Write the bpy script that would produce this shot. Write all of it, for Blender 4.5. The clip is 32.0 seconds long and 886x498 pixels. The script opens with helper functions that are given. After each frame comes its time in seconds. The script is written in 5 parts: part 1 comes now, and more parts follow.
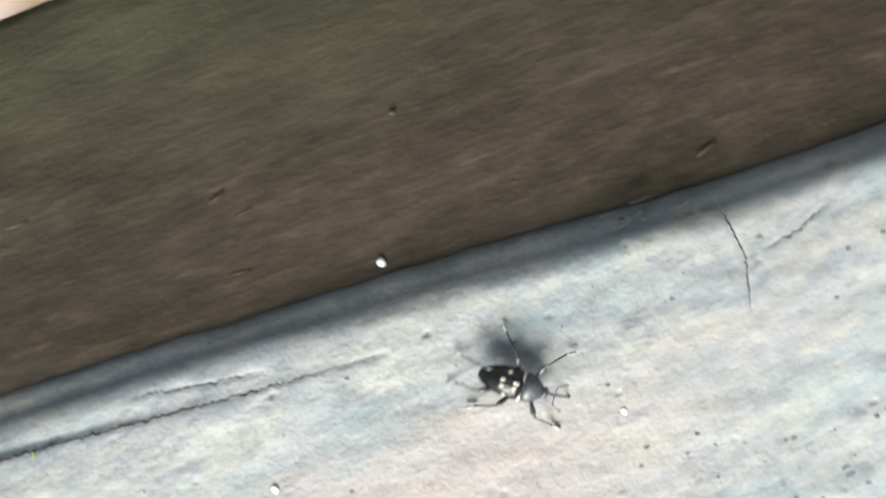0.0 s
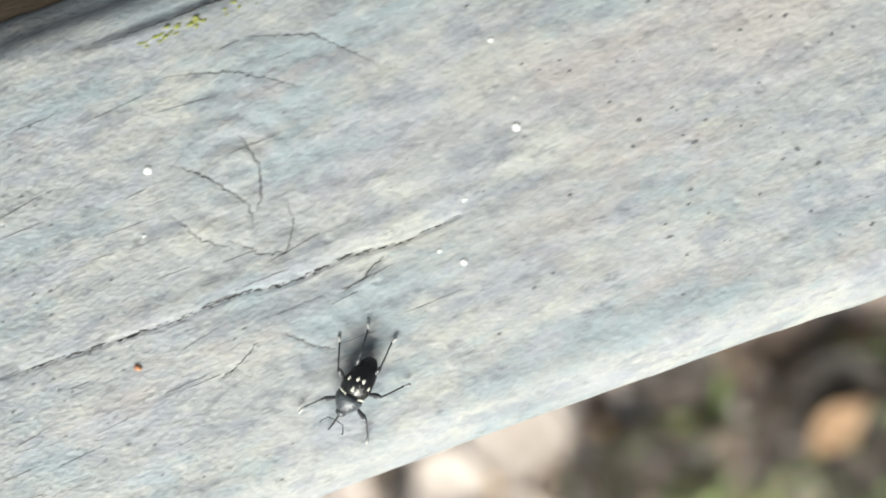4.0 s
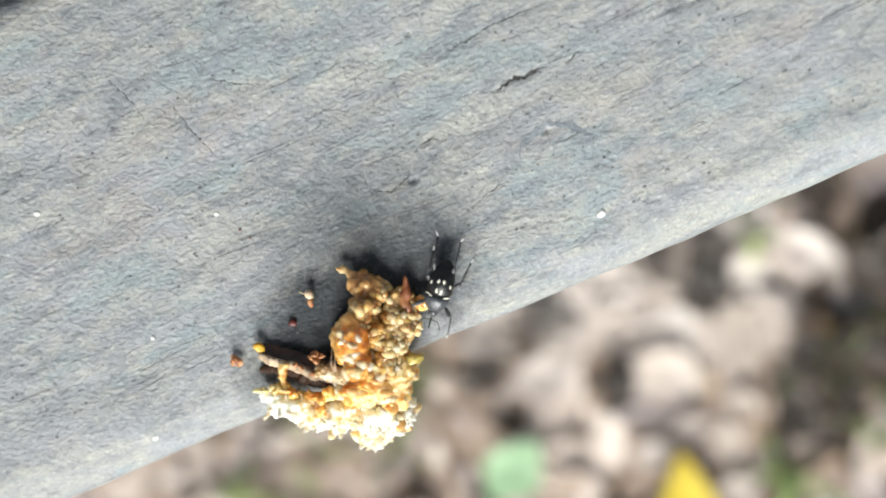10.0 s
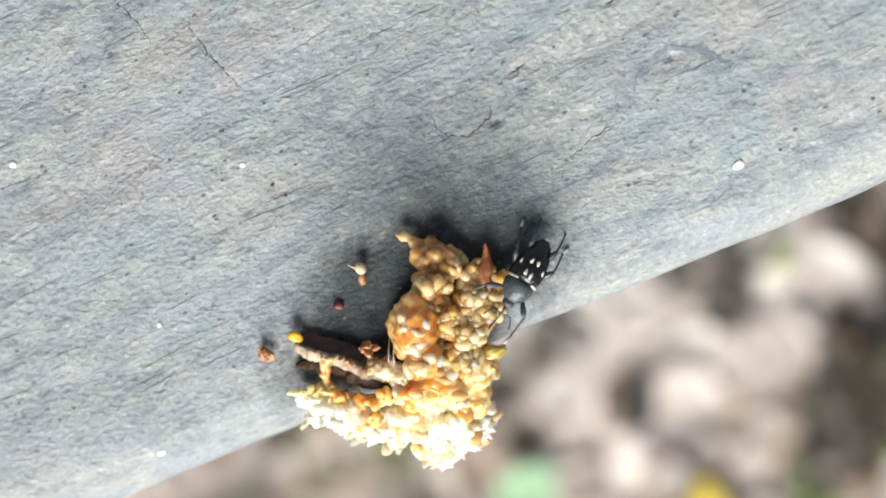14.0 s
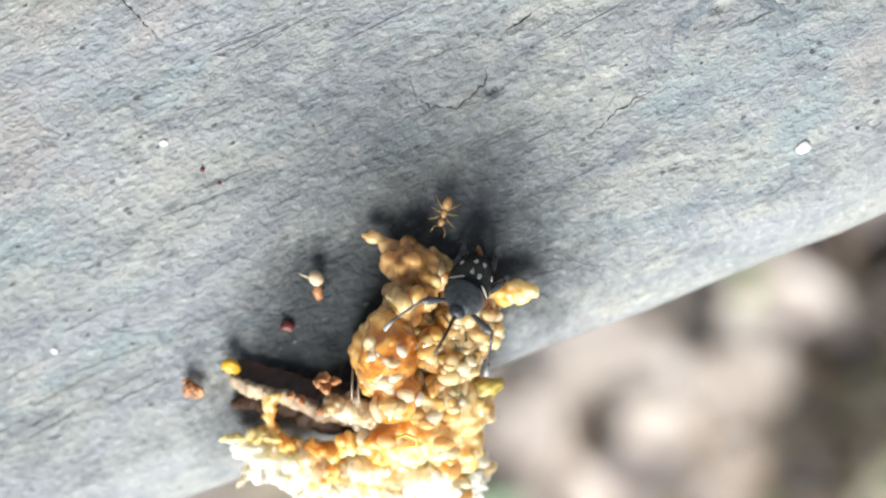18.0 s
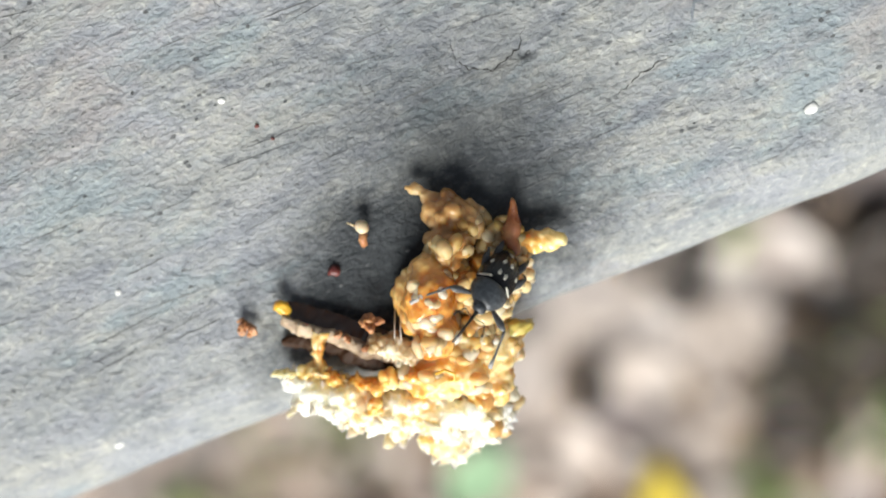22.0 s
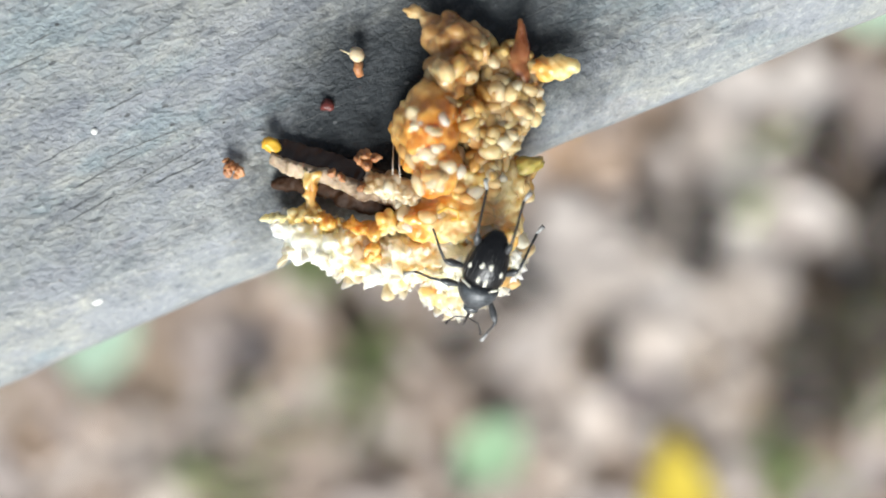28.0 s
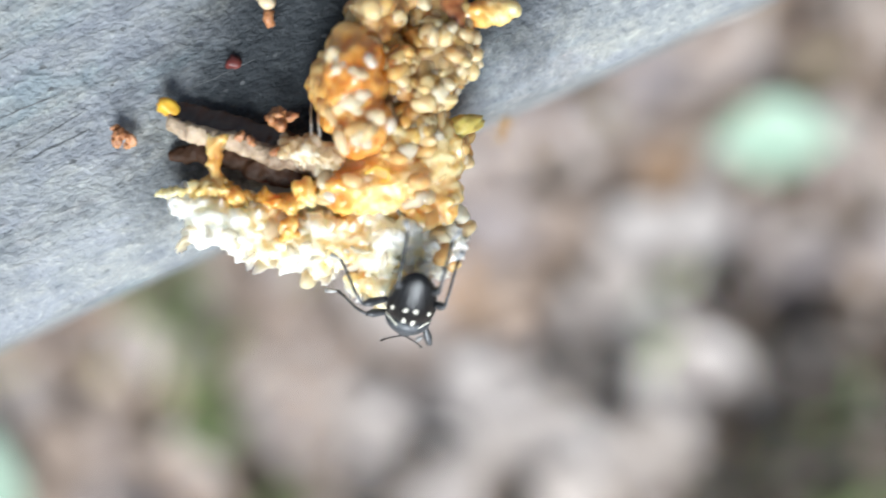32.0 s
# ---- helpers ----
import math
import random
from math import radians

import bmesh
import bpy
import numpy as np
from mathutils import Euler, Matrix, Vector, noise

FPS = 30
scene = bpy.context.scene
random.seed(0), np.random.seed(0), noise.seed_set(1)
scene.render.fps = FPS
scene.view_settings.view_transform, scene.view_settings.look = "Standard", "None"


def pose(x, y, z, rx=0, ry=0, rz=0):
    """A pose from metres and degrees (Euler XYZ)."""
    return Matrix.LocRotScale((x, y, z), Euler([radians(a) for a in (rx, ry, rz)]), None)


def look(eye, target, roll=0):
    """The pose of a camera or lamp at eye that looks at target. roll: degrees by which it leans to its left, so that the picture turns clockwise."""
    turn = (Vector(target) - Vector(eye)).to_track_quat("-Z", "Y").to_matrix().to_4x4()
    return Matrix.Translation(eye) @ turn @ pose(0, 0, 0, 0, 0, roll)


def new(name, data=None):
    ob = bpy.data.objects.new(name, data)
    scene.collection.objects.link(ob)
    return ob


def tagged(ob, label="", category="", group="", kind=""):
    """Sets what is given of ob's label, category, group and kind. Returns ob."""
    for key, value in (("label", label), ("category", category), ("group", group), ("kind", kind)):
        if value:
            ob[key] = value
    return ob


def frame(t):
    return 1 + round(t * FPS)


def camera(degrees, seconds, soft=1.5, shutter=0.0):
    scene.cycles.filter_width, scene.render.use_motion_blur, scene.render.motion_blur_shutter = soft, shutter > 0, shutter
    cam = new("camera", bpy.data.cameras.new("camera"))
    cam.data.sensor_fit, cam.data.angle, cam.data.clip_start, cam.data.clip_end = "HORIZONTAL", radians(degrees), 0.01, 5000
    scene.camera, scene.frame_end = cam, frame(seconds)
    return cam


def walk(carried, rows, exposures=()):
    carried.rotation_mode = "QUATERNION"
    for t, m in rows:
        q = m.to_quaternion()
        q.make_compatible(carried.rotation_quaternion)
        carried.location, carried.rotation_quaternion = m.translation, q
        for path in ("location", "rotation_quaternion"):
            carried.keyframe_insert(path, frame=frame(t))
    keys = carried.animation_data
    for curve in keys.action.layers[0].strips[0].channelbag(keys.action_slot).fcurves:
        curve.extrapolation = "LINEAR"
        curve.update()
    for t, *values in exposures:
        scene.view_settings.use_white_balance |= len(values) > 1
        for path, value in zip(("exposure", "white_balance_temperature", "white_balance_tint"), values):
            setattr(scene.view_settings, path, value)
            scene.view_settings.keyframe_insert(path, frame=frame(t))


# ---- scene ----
PATH = [
    (0.0, 0.22936, 0.07298, 0.13609, -6.683, 2.898, -21.045),
    (0.5, 0.23813, 0.06438, 0.13945, -6.728, 2.520, -21.610),
    (1.0, 0.25772, 0.06398, 0.13299, -6.328, 1.915, -21.458),
    (1.5, 0.24216, 0.04180, 0.13236, -1.948, -2.249, -21.751),
    (2.0, 0.22301, 0.04202, 0.13056, -4.954, -0.063, -21.216),
    (2.5, 0.20524, 0.04715, 0.13677, -9.825, 0.006, -21.313),
    (3.0, 0.19358, 0.05049, 0.14091, -9.166, -0.160, -21.175),
    (3.5, 0.16625, 0.04380, 0.14161, -8.380, -1.499, -21.211),
    (5.5, 0.12195, 0.04029, 0.15456, -10.907, 2.359, -22.270),
    (6.0, 0.10078, 0.03842, 0.16193, -9.235, 2.526, -22.363),
    (6.5, 0.07957, 0.03937, 0.16478, -8.175, 2.947, -22.554),
    (7.0, 0.07169, 0.03511, 0.16605, -7.342, 4.651, -22.901),
    (7.5, 0.06962, 0.03011, 0.16682, -6.525, 4.677, -23.225),
    (8.0, 0.06812, 0.03072, 0.16855, -6.788, 4.745, -23.054),
    (8.5, 0.06717, 0.03008, 0.17142, -6.583, 4.779, -23.509),
    (9.0, 0.06594, 0.03228, 0.16723, -8.820, 4.037, -23.718),
    (9.5, 0.06869, 0.03487, 0.16703, -9.334, 4.543, -23.714),
    (10.0, 0.07184, 0.03176, 0.16264, -10.521, 4.154, -23.954),
    (10.5, 0.06667, 0.02515, 0.14277, -9.879, 4.730, -23.627),
    (11.0, 0.06295, 0.02459, 0.13691, -10.209, 4.442, -23.548),
    (11.5, 0.06178, 0.02500, 0.13183, -9.474, 4.304, -23.520),
    (12.0, 0.05800, 0.02421, 0.12985, -8.659, 4.688, -23.692),
    (12.5, 0.05764, 0.02657, 0.13089, -8.908, 4.359, -23.787),
    (13.0, 0.05814, 0.02598, 0.13239, -9.453, 4.039, -23.699),
    (13.5, 0.05704, 0.02523, 0.13196, -9.635, 4.145, -23.778),
    (15.5, 0.05224, 0.02230, 0.10794, -8.541, 3.049, -23.202),
    (16.0, 0.05194, 0.01970, 0.10304, -8.886, 2.617, -23.117),
    (16.5, 0.04992, 0.01980, 0.09919, -8.422, 2.273, -23.149),
    (17.0, 0.04789, 0.01950, 0.10043, -7.947, 2.251, -23.440),
    (17.5, 0.04729, 0.01910, 0.09908, -8.338, 2.124, -23.213),
    (18.0, 0.04911, 0.02028, 0.09999, -8.150, 2.126, -23.066),
    (18.5, 0.04968, 0.02209, 0.10087, -8.874, 2.130, -22.656),
    (19.0, 0.04763, 0.02303, 0.10263, -9.471, 2.080, -22.783),
    (19.5, 0.04660, 0.02513, 0.10407, -9.649, 1.801, -22.657),
    (20.0, 0.04529, 0.02643, 0.10577, -9.771, 1.723, -22.928),
    (20.5, 0.04594, 0.02070, 0.10612, -10.200, 1.586, -22.989),
    (21.0, 0.04667, 0.02411, 0.10596, -10.132, 1.451, -22.856),
    (21.5, 0.04734, 0.02409, 0.10848, -10.063, 1.469, -22.718),
    (22.0, 0.04569, 0.02275, 0.10880, -10.228, 1.499, -22.713),
    (22.5, 0.04504, 0.02196, 0.10940, -10.322, 1.853, -22.799),
    (23.0, 0.04334, 0.02195, 0.10841, -10.893, 2.022, -22.711),
    (23.5, 0.04135, 0.01914, 0.10761, -11.071, 1.875, -22.749),
    (24.0, 0.03803, 0.01959, 0.10888, -11.237, 1.988, -22.961),
    (24.5, 0.03993, 0.01911, 0.11048, -11.360, 1.485, -22.983),
    (25.0, 0.03924, 0.01509, 0.11212, -10.731, 1.153, -23.011),
    (25.5, 0.03972, 0.01569, 0.11339, -11.118, 0.811, -22.986),
    (27.5, 0.03934, 0.01273, 0.11550, -10.505, 1.677, -23.290),
    (28.0, 0.04070, 0.00925, 0.10251, -10.694, 2.020, -23.007),
    (28.5, 0.03767, 0.00858, 0.09567, -10.166, 2.046, -23.044),
    (29.0, 0.03831, 0.00635, 0.09031, -9.871, 1.902, -23.035),
    (29.5, 0.03710, 0.00241, 0.09104, -9.254, 0.704, -23.764),
    (30.0, 0.03435, 0.00110, 0.09123, -7.225, -0.469, -24.264),
    (30.5, 0.03234, -0.00097, 0.09119, -5.407, -1.597, -24.460),
    (31.0, 0.02954, -0.00206, 0.09205, -3.449, -2.647, -24.868),
    (31.5, 0.02668, -0.00321, 0.09200, -3.015, -3.594, -25.236),
    (32.0, 0.03164, -0.00530, 0.09019, -2.622, -2.742, -24.237),
]
FSTOP = 11.0
SUN_UP, SUN_ROUND, SUN_WIDE = 37, 208, 36
SUN, SKY = 6.3, 0.07
cam = camera(39.2, 32.0, soft=1.8, shutter=0.4)
EXPOSE = [(0.0, 0.68, 6550, 6), (1.0, 0.58, 6550, 6), (3.5, 0.46, 6550, 6), (5.5, 0.34, 6550, 7), (8.0, 0.40, 6550, 8), (10.0, 0.2, 6450, 8), (11.0, 0.09, 6450, 8), (12.0, 0.14, 6400, 8), (13.0, 0.22, 6330, 8.5), (17.0, 0.38, 6330, 9), (20.0, 0.40, 6330, 9), (21.0, 0.16, 6430, 9), (22.0, 0.14, 6450, 9), (23.0, 0.09, 6450, 9), (25.0, 0.06, 6430, 8.5), (28.5, 0.08, 6150, 8), (32.0, 0.08, 5800, 8)]
walk(cam, [(t, pose(x, y, z, rx, ry, rz)) for t, x, y, z, rx, ry, rz in PATH], EXPOSE)


# ---- sky, sun ----
world = bpy.data.worlds.new("sky")
scene.world = world
world.use_nodes = True
wn = world.node_tree.nodes
sky = wn.new("ShaderNodeTexSky")
sky.sky_type = "NISHITA"
sky.sun_disc = False
sky.sun_elevation = radians(SUN_UP)
sky.sun_rotation = radians(SUN_ROUND)
wn["Background"].inputs["Strength"].default_value = SKY
veil = wn.new("ShaderNodeHueSaturation")
veil.inputs["Saturation"].default_value = 0.4
world.node_tree.links.new(sky.outputs["Color"], veil.inputs["Color"])
world.node_tree.links.new(veil.outputs["Color"], wn["Background"].inputs["Color"])
sun = new("sun", bpy.data.lights.new("sun", "SUN"))
sun.data.energy, sun.data.angle, sun.data.color = SUN, radians(SUN_WIDE), (1.0, 0.985, 0.94)
_a, _e = radians(SUN_ROUND), radians(SUN_UP)
sun.matrix_basis = look((math.sin(_a) * math.cos(_e), math.cos(_a) * math.cos(_e), math.sin(_e)), (0, 0, 0))


# ---- materials ----
def material(name):
    m = bpy.data.materials.new(name)
    m.use_nodes = True
    return m, m.node_tree, m.node_tree.nodes["Principled BSDF"]


def node(tree, kind, **values):
    n = tree.nodes.new("ShaderNode" + kind)
    for k, v in values.items():
        if k in n.inputs.keys():
            n.inputs[k].default_value = v
    return n


def coords(tree, scale):
    c = tree.nodes.new("ShaderNodeTexCoord")
    p = tree.nodes.new("ShaderNodeMapping")
    p.inputs["Scale"].default_value = scale
    tree.links.new(c.outputs["Object"], p.inputs["Vector"])
    return p.outputs["Vector"]


def ramp(tree, fac, stops):
    r = tree.nodes.new("ShaderNodeValToRGB")
    els = r.color_ramp.elements
    while len(els) < len(stops):
        els.new(0.5)
    for e, (pos, col) in zip(els, stops):
        e.position, e.color = pos, (*col, 1)
    tree.links.new(fac, r.inputs["Fac"])
    return r.outputs["Color"]


def noise_of(tree, vec, scale, detail=4, rough=0.6):
    n = node(tree, "TexNoise", Scale=scale, Detail=detail, Roughness=rough)
    tree.links.new(vec, n.inputs["Vector"])
    return n.outputs["Fac"]


def mix(tree, fac, a, b, how="MIX"):
    m = tree.nodes.new("ShaderNodeMix")
    m.data_type, m.blend_type = "RGBA", how
    for sock, v in ((m.inputs[0], fac), (m.inputs[6], a), (m.inputs[7], b)):
        if isinstance(v, (int, float)):
            sock.default_value = v
        elif isinstance(v, tuple):
            sock.default_value = (*v, 1)
        else:
            tree.links.new(v, sock)
    return m.outputs[2]


def bump(tree, bsdf, height, strength, distance, scaled=None):
    b = node(tree, "Bump", Strength=strength, Distance=distance)
    if scaled:
        k = node(tree, "Math")
        k.operation = "MULTIPLY"
        tree.links.new(scaled, k.inputs[0])
        k.inputs[1].default_value = strength
        tree.links.new(k.outputs["Value"], b.inputs["Strength"])
    tree.links.new(height, b.inputs["Height"])
    if bsdf.inputs["Normal"].is_linked:
        tree.links.new(bsdf.inputs["Normal"].links[0].from_socket, b.inputs["Normal"])
    tree.links.new(b.outputs["Normal"], bsdf.inputs["Normal"])


def varied(name, dark, light, scale=(1, 1, 1), grain=900, rough=0.5, relief=0.3, depth=0.0002, sss=0.0, coat=0.0, by_object=0.0, spec=0.5):
    """A plain procedural surface: two tones by noise at two scales, with fine relief."""
    m, t, b = material(name)
    v = coords(t, scale)
    big, fine = noise_of(t, v, grain * 0.2, 3), noise_of(t, v, grain, 5)
    f = mix(t, 0.5, big, fine)
    col = ramp(t, f, [(0.32, dark), (0.66, light)])
    if by_object:
        info = t.nodes.new("ShaderNodeObjectInfo")
        tone = ramp(t, info.outputs["Random"], [(0, (1 - by_object,) * 3), (1, (1.0, 1.0, 1.0))])
        col = mix(t, 1.0, col, tone, "MULTIPLY")
    t.links.new(col, b.inputs["Base Color"])
    b.inputs["Roughness"].default_value = rough
    b.inputs["Specular IOR Level"].default_value = spec
    b.inputs["Subsurface Weight"].default_value = sss
    b.inputs["Subsurface Scale"].default_value = 0.0012
    b.inputs["Subsurface Radius"].default_value = (1.0, 0.55, 0.2)
    b.inputs["Coat Weight"].default_value = coat
    b.inputs["Coat Roughness"].default_value = 0.08
    bump(t, b, fine, relief, depth)
    return m


def rail_material():
    """Weathered grey moulded rail: grain along its length, pits, pinkish and bluish patches, a juice stain with painted
    fruit shade.
    """
    m, t, b = material("weathered_rail")
    long_ = coords(t, (1, 10, 10))
    even = coords(t, (1, 1, 1))
    soft = coords(t, (1, 2.6, 2.6))
    streak = noise_of(t, long_, 55, 5, 0.6)
    mottle = noise_of(t, coords(t, (1, 1.7, 1.7)), 260, 7, 0.66)
    patch2 = noise_of(t, soft, 21, 6, 0.6)
    speck = noise_of(t, coords(t, (0.8, 1.1, 1.1)), 1800, 4, 0.65)
    col = ramp(t, mix(t, 0.68, streak, mottle), [(0.34, (0.185, 0.2, 0.21)), (0.45, (0.262, 0.276, 0.28)), (0.56, (0.302, 0.311, 0.304)), (0.7, (0.37, 0.366, 0.338))])
    # cream, lavender, teal and rosy patches of crisp uneven outline
    for size, shift, edge, amount, tone in ((62, 0.0, 0.5, 0.45, (0.4, 0.393, 0.345)), (85, 0.31, 0.5, 0.45, (0.288, 0.302, 0.34)), (52, 0.57, 0.52, 0.6, (0.225, 0.28, 0.3)), (130, 0.71, 0.53, 0.65, (0.19, 0.203, 0.225)), (210, 0.43, 0.57, 0.6, (0.13, 0.14, 0.15)), (28, 0.83, 0.56, 0.5, (0.33, 0.29, 0.27))):
        place = t.nodes.new("ShaderNodeMapping")
        place.inputs["Location"].default_value = (shift, shift * 2, shift)
        place.inputs["Scale"].default_value = (1, 2.2, 2.2)
        t.links.new(even.node.inputs["Vector"].links[0].from_socket, place.inputs["Vector"])
        f = ramp(t, noise_of(t, place.outputs["Vector"], size, 9, 0.68), [(edge, (0, 0, 0)), (edge + 0.09, (amount,) * 3)])
        col = mix(t, f, col, tone)
    c = t.nodes.new("ShaderNodeMapping")
    c.inputs["Location"].default_value = (-0.205 * 0.4, -0.0345 * 2.6, 0)
    c.inputs["Scale"].default_value = (0.4, 2.6, 1)
    t.links.new(even.node.inputs["Vector"].links[0].from_socket, c.inputs["Vector"])
    ln = t.nodes.new("ShaderNodeVectorMath")
    ln.operation = "LENGTH"
    t.links.new(c.outputs["Vector"], ln.inputs[0])
    ms = node(t, "Math")
    ms.operation = "MULTIPLY_ADD"
    t.links.new(patch2, ms.inputs[0])
    ms.inputs[1].default_value = 0.06
    t.links.new(ln.outputs["Value"], ms.inputs[2])
    rosy = ramp(t, ms.outputs["Value"], [(0.03, (0.6, 0.6, 0.6)), (0.056, (0, 0, 0))])
    col = mix(t, rosy, col, (0.36, 0.3, 0.285))
    # the rail is worn smoother towards its far end
    split = t.nodes.new("ShaderNodeSeparateXYZ")
    t.links.new(even.node.inputs["Vector"].links[0].from_socket, split.inputs["Vector"])
    coarse = ramp(t, split.outputs["X"], [(0.06, (1, 1, 1)), (0.15, (0.35, 0.35, 0.35)), (0.19, (0.5, 0.5, 0.5)), (0.23, (0.45, 0.45, 0.45)), (0.25, (0.2, 0.2, 0.2))])
    grit = ramp(t, speck, [(0.29, (0.5, 0.52, 0.55)), (0.39, (0.92, 0.93, 0.95)), (0.57, (1.02, 1.02, 1.01)), (0.69, (1.36, 1.34, 1.28))])
    col = mix(t, coarse, col, grit, "MULTIPLY")
    fine = noise_of(t, coords(t, (0.6, 1.3, 1.3)), 4200, 3, 0.6)
    col = mix(t, 0.25, col, ramp(t, fine, [(0.3, (0.7, 0.71, 0.72)), (0.5, (1, 1, 1)), (0.7, (1.22, 1.21, 1.18))]), "MULTIPLY")
    # dried juice and painted shade round the fruit, in blots of ragged outline
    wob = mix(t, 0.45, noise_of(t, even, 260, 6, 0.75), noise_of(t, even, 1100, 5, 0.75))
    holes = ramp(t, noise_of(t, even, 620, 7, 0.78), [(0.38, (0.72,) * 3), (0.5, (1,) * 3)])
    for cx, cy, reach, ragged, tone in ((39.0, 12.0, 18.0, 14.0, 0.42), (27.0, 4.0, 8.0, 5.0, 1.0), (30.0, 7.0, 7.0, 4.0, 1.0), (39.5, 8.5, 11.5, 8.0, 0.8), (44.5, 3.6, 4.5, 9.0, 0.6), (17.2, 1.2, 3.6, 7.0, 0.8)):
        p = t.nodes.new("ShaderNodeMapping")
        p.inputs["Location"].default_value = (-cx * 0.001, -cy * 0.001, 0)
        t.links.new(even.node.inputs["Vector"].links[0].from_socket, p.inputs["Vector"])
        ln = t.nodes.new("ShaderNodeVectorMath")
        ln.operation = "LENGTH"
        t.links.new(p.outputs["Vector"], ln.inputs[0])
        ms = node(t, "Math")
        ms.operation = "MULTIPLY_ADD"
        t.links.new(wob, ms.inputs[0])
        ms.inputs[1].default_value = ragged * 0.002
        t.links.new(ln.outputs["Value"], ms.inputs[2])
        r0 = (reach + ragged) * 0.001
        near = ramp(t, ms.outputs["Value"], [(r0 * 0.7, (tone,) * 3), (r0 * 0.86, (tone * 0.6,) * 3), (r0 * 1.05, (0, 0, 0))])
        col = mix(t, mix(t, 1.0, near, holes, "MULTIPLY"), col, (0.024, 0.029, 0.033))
    # a dark grey-green tone down the rail's far shoulder, ragged at its border
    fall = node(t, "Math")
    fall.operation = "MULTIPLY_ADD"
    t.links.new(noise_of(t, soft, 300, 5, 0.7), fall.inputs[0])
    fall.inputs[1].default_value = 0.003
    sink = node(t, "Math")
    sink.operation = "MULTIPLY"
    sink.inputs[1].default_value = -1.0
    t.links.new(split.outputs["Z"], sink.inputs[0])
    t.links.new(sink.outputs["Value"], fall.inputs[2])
    shoulder_tone = ramp(t, fall.outputs["Value"], [(0.0042, (0, 0, 0)), (0.0056, (0.9, 0.9, 0.9))])
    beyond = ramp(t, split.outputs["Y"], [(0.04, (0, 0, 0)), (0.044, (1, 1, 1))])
    col = mix(t, mix(t, 1.0, shoulder_tone, beyond, "MULTIPLY"), col, (0.05, 0.056, 0.05))
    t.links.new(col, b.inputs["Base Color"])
    b.inputs["Roughness"].default_value = 0.62
    b.inputs["Specular IOR Level"].default_value = 0.35
    vor = node(t, "TexVoronoi", Scale=620.0)
    t.links.new(coords(t, (0.55, 1, 1)), vor.inputs["Vector"])
    dents = ramp(t, vor.outputs["Distance"], [(0.0, (0, 0, 0)), (0.28, (1, 1, 1))])
    bump(t, b, dents, 0.3, 0.0003, coarse)
    bump(t, b, speck, 0.6, 0.0005, coarse)
    bump(t, b, noise_of(t, coords(t, (0.9, 1.1, 1.1)), 1200, 3, 0.5), 0.4, 0.0004, coarse)
    bump(t, b, mottle, 0.25, 0.0004, coarse)
    bump(t, b, noise_of(t, even, 520, 4, 0.65), 0.3, 0.0004)
    bump(t, b, streak, 0.15, 0.0005)
    return m


def board_material():
    """Wet brown wood with an olive coat of moss along its far side, wood fibres and pale scuffs."""
    m, t, b = material("wet_brown_wood")
    v = coords(t, (0.4, 1, 1))
    big, fine, fibre = noise_of(t, v, 70, 5, 0.65), noise_of(t, v, 420, 6, 0.7), noise_of(t, coords(t, (0.12, 1, 1)), 700, 5, 0.65)
    wood = ramp(t, mix(t, 0.5, big, fine), [(0.36, (0.015, 0.0105, 0.007)), (0.5, (0.026, 0.019, 0.0125)), (0.64, (0.046, 0.034, 0.0225))])
    wood = mix(t, ramp(t, fibre, [(0.58, (0, 0, 0)), (0.7, (0.5, 0.5, 0.5))]), wood, (0.085, 0.064, 0.042))
    moss = ramp(t, noise_of(t, v, 160, 5, 0.6), [(0.35, (0.026, 0.0245, 0.0135)), (0.65, (0.044, 0.041, 0.0225))])
    split = t.nodes.new("ShaderNodeSeparateXYZ")
    t.links.new(coords(t, (1, 1, 1)), split.inputs["Vector"])
    across = node(t, "Math")
    across.operation = "MULTIPLY_ADD"
    t.links.new(split.outputs["X"], across.inputs[0])
    across.inputs[1].default_value = 0.045
    t.links.new(split.outputs["Y"], across.inputs[2])
    uneven = node(t, "Math")
    uneven.operation = "MULTIPLY_ADD"
    t.links.new(big, uneven.inputs[0])
    uneven.inputs[1].default_value = 0.02
    t.links.new(across.outputs["Value"], uneven.inputs[2])
    far = ramp(t, uneven.outputs["Value"], [(0.094, (0, 0, 0)), (0.114, (0.95, 0.95, 0.95))])
    near = ramp(t, uneven.outputs["Value"], [(0.072, (0.45, 0.45, 0.45)), (0.082, (0, 0, 0))])
    col = mix(t, far, wood, moss)
    col = mix(t, near, col, (0.045, 0.047, 0.03))
    t.links.new(col, b.inputs["Base Color"])
    b.inputs["Roughness"].default_value = 0.75
    b.inputs["Specular IOR Level"].default_value = 0.2
    bump(t, b, fine, 0.6, 0.0006)
    bump(t, b, fibre, 0.4, 0.0004)
    return m


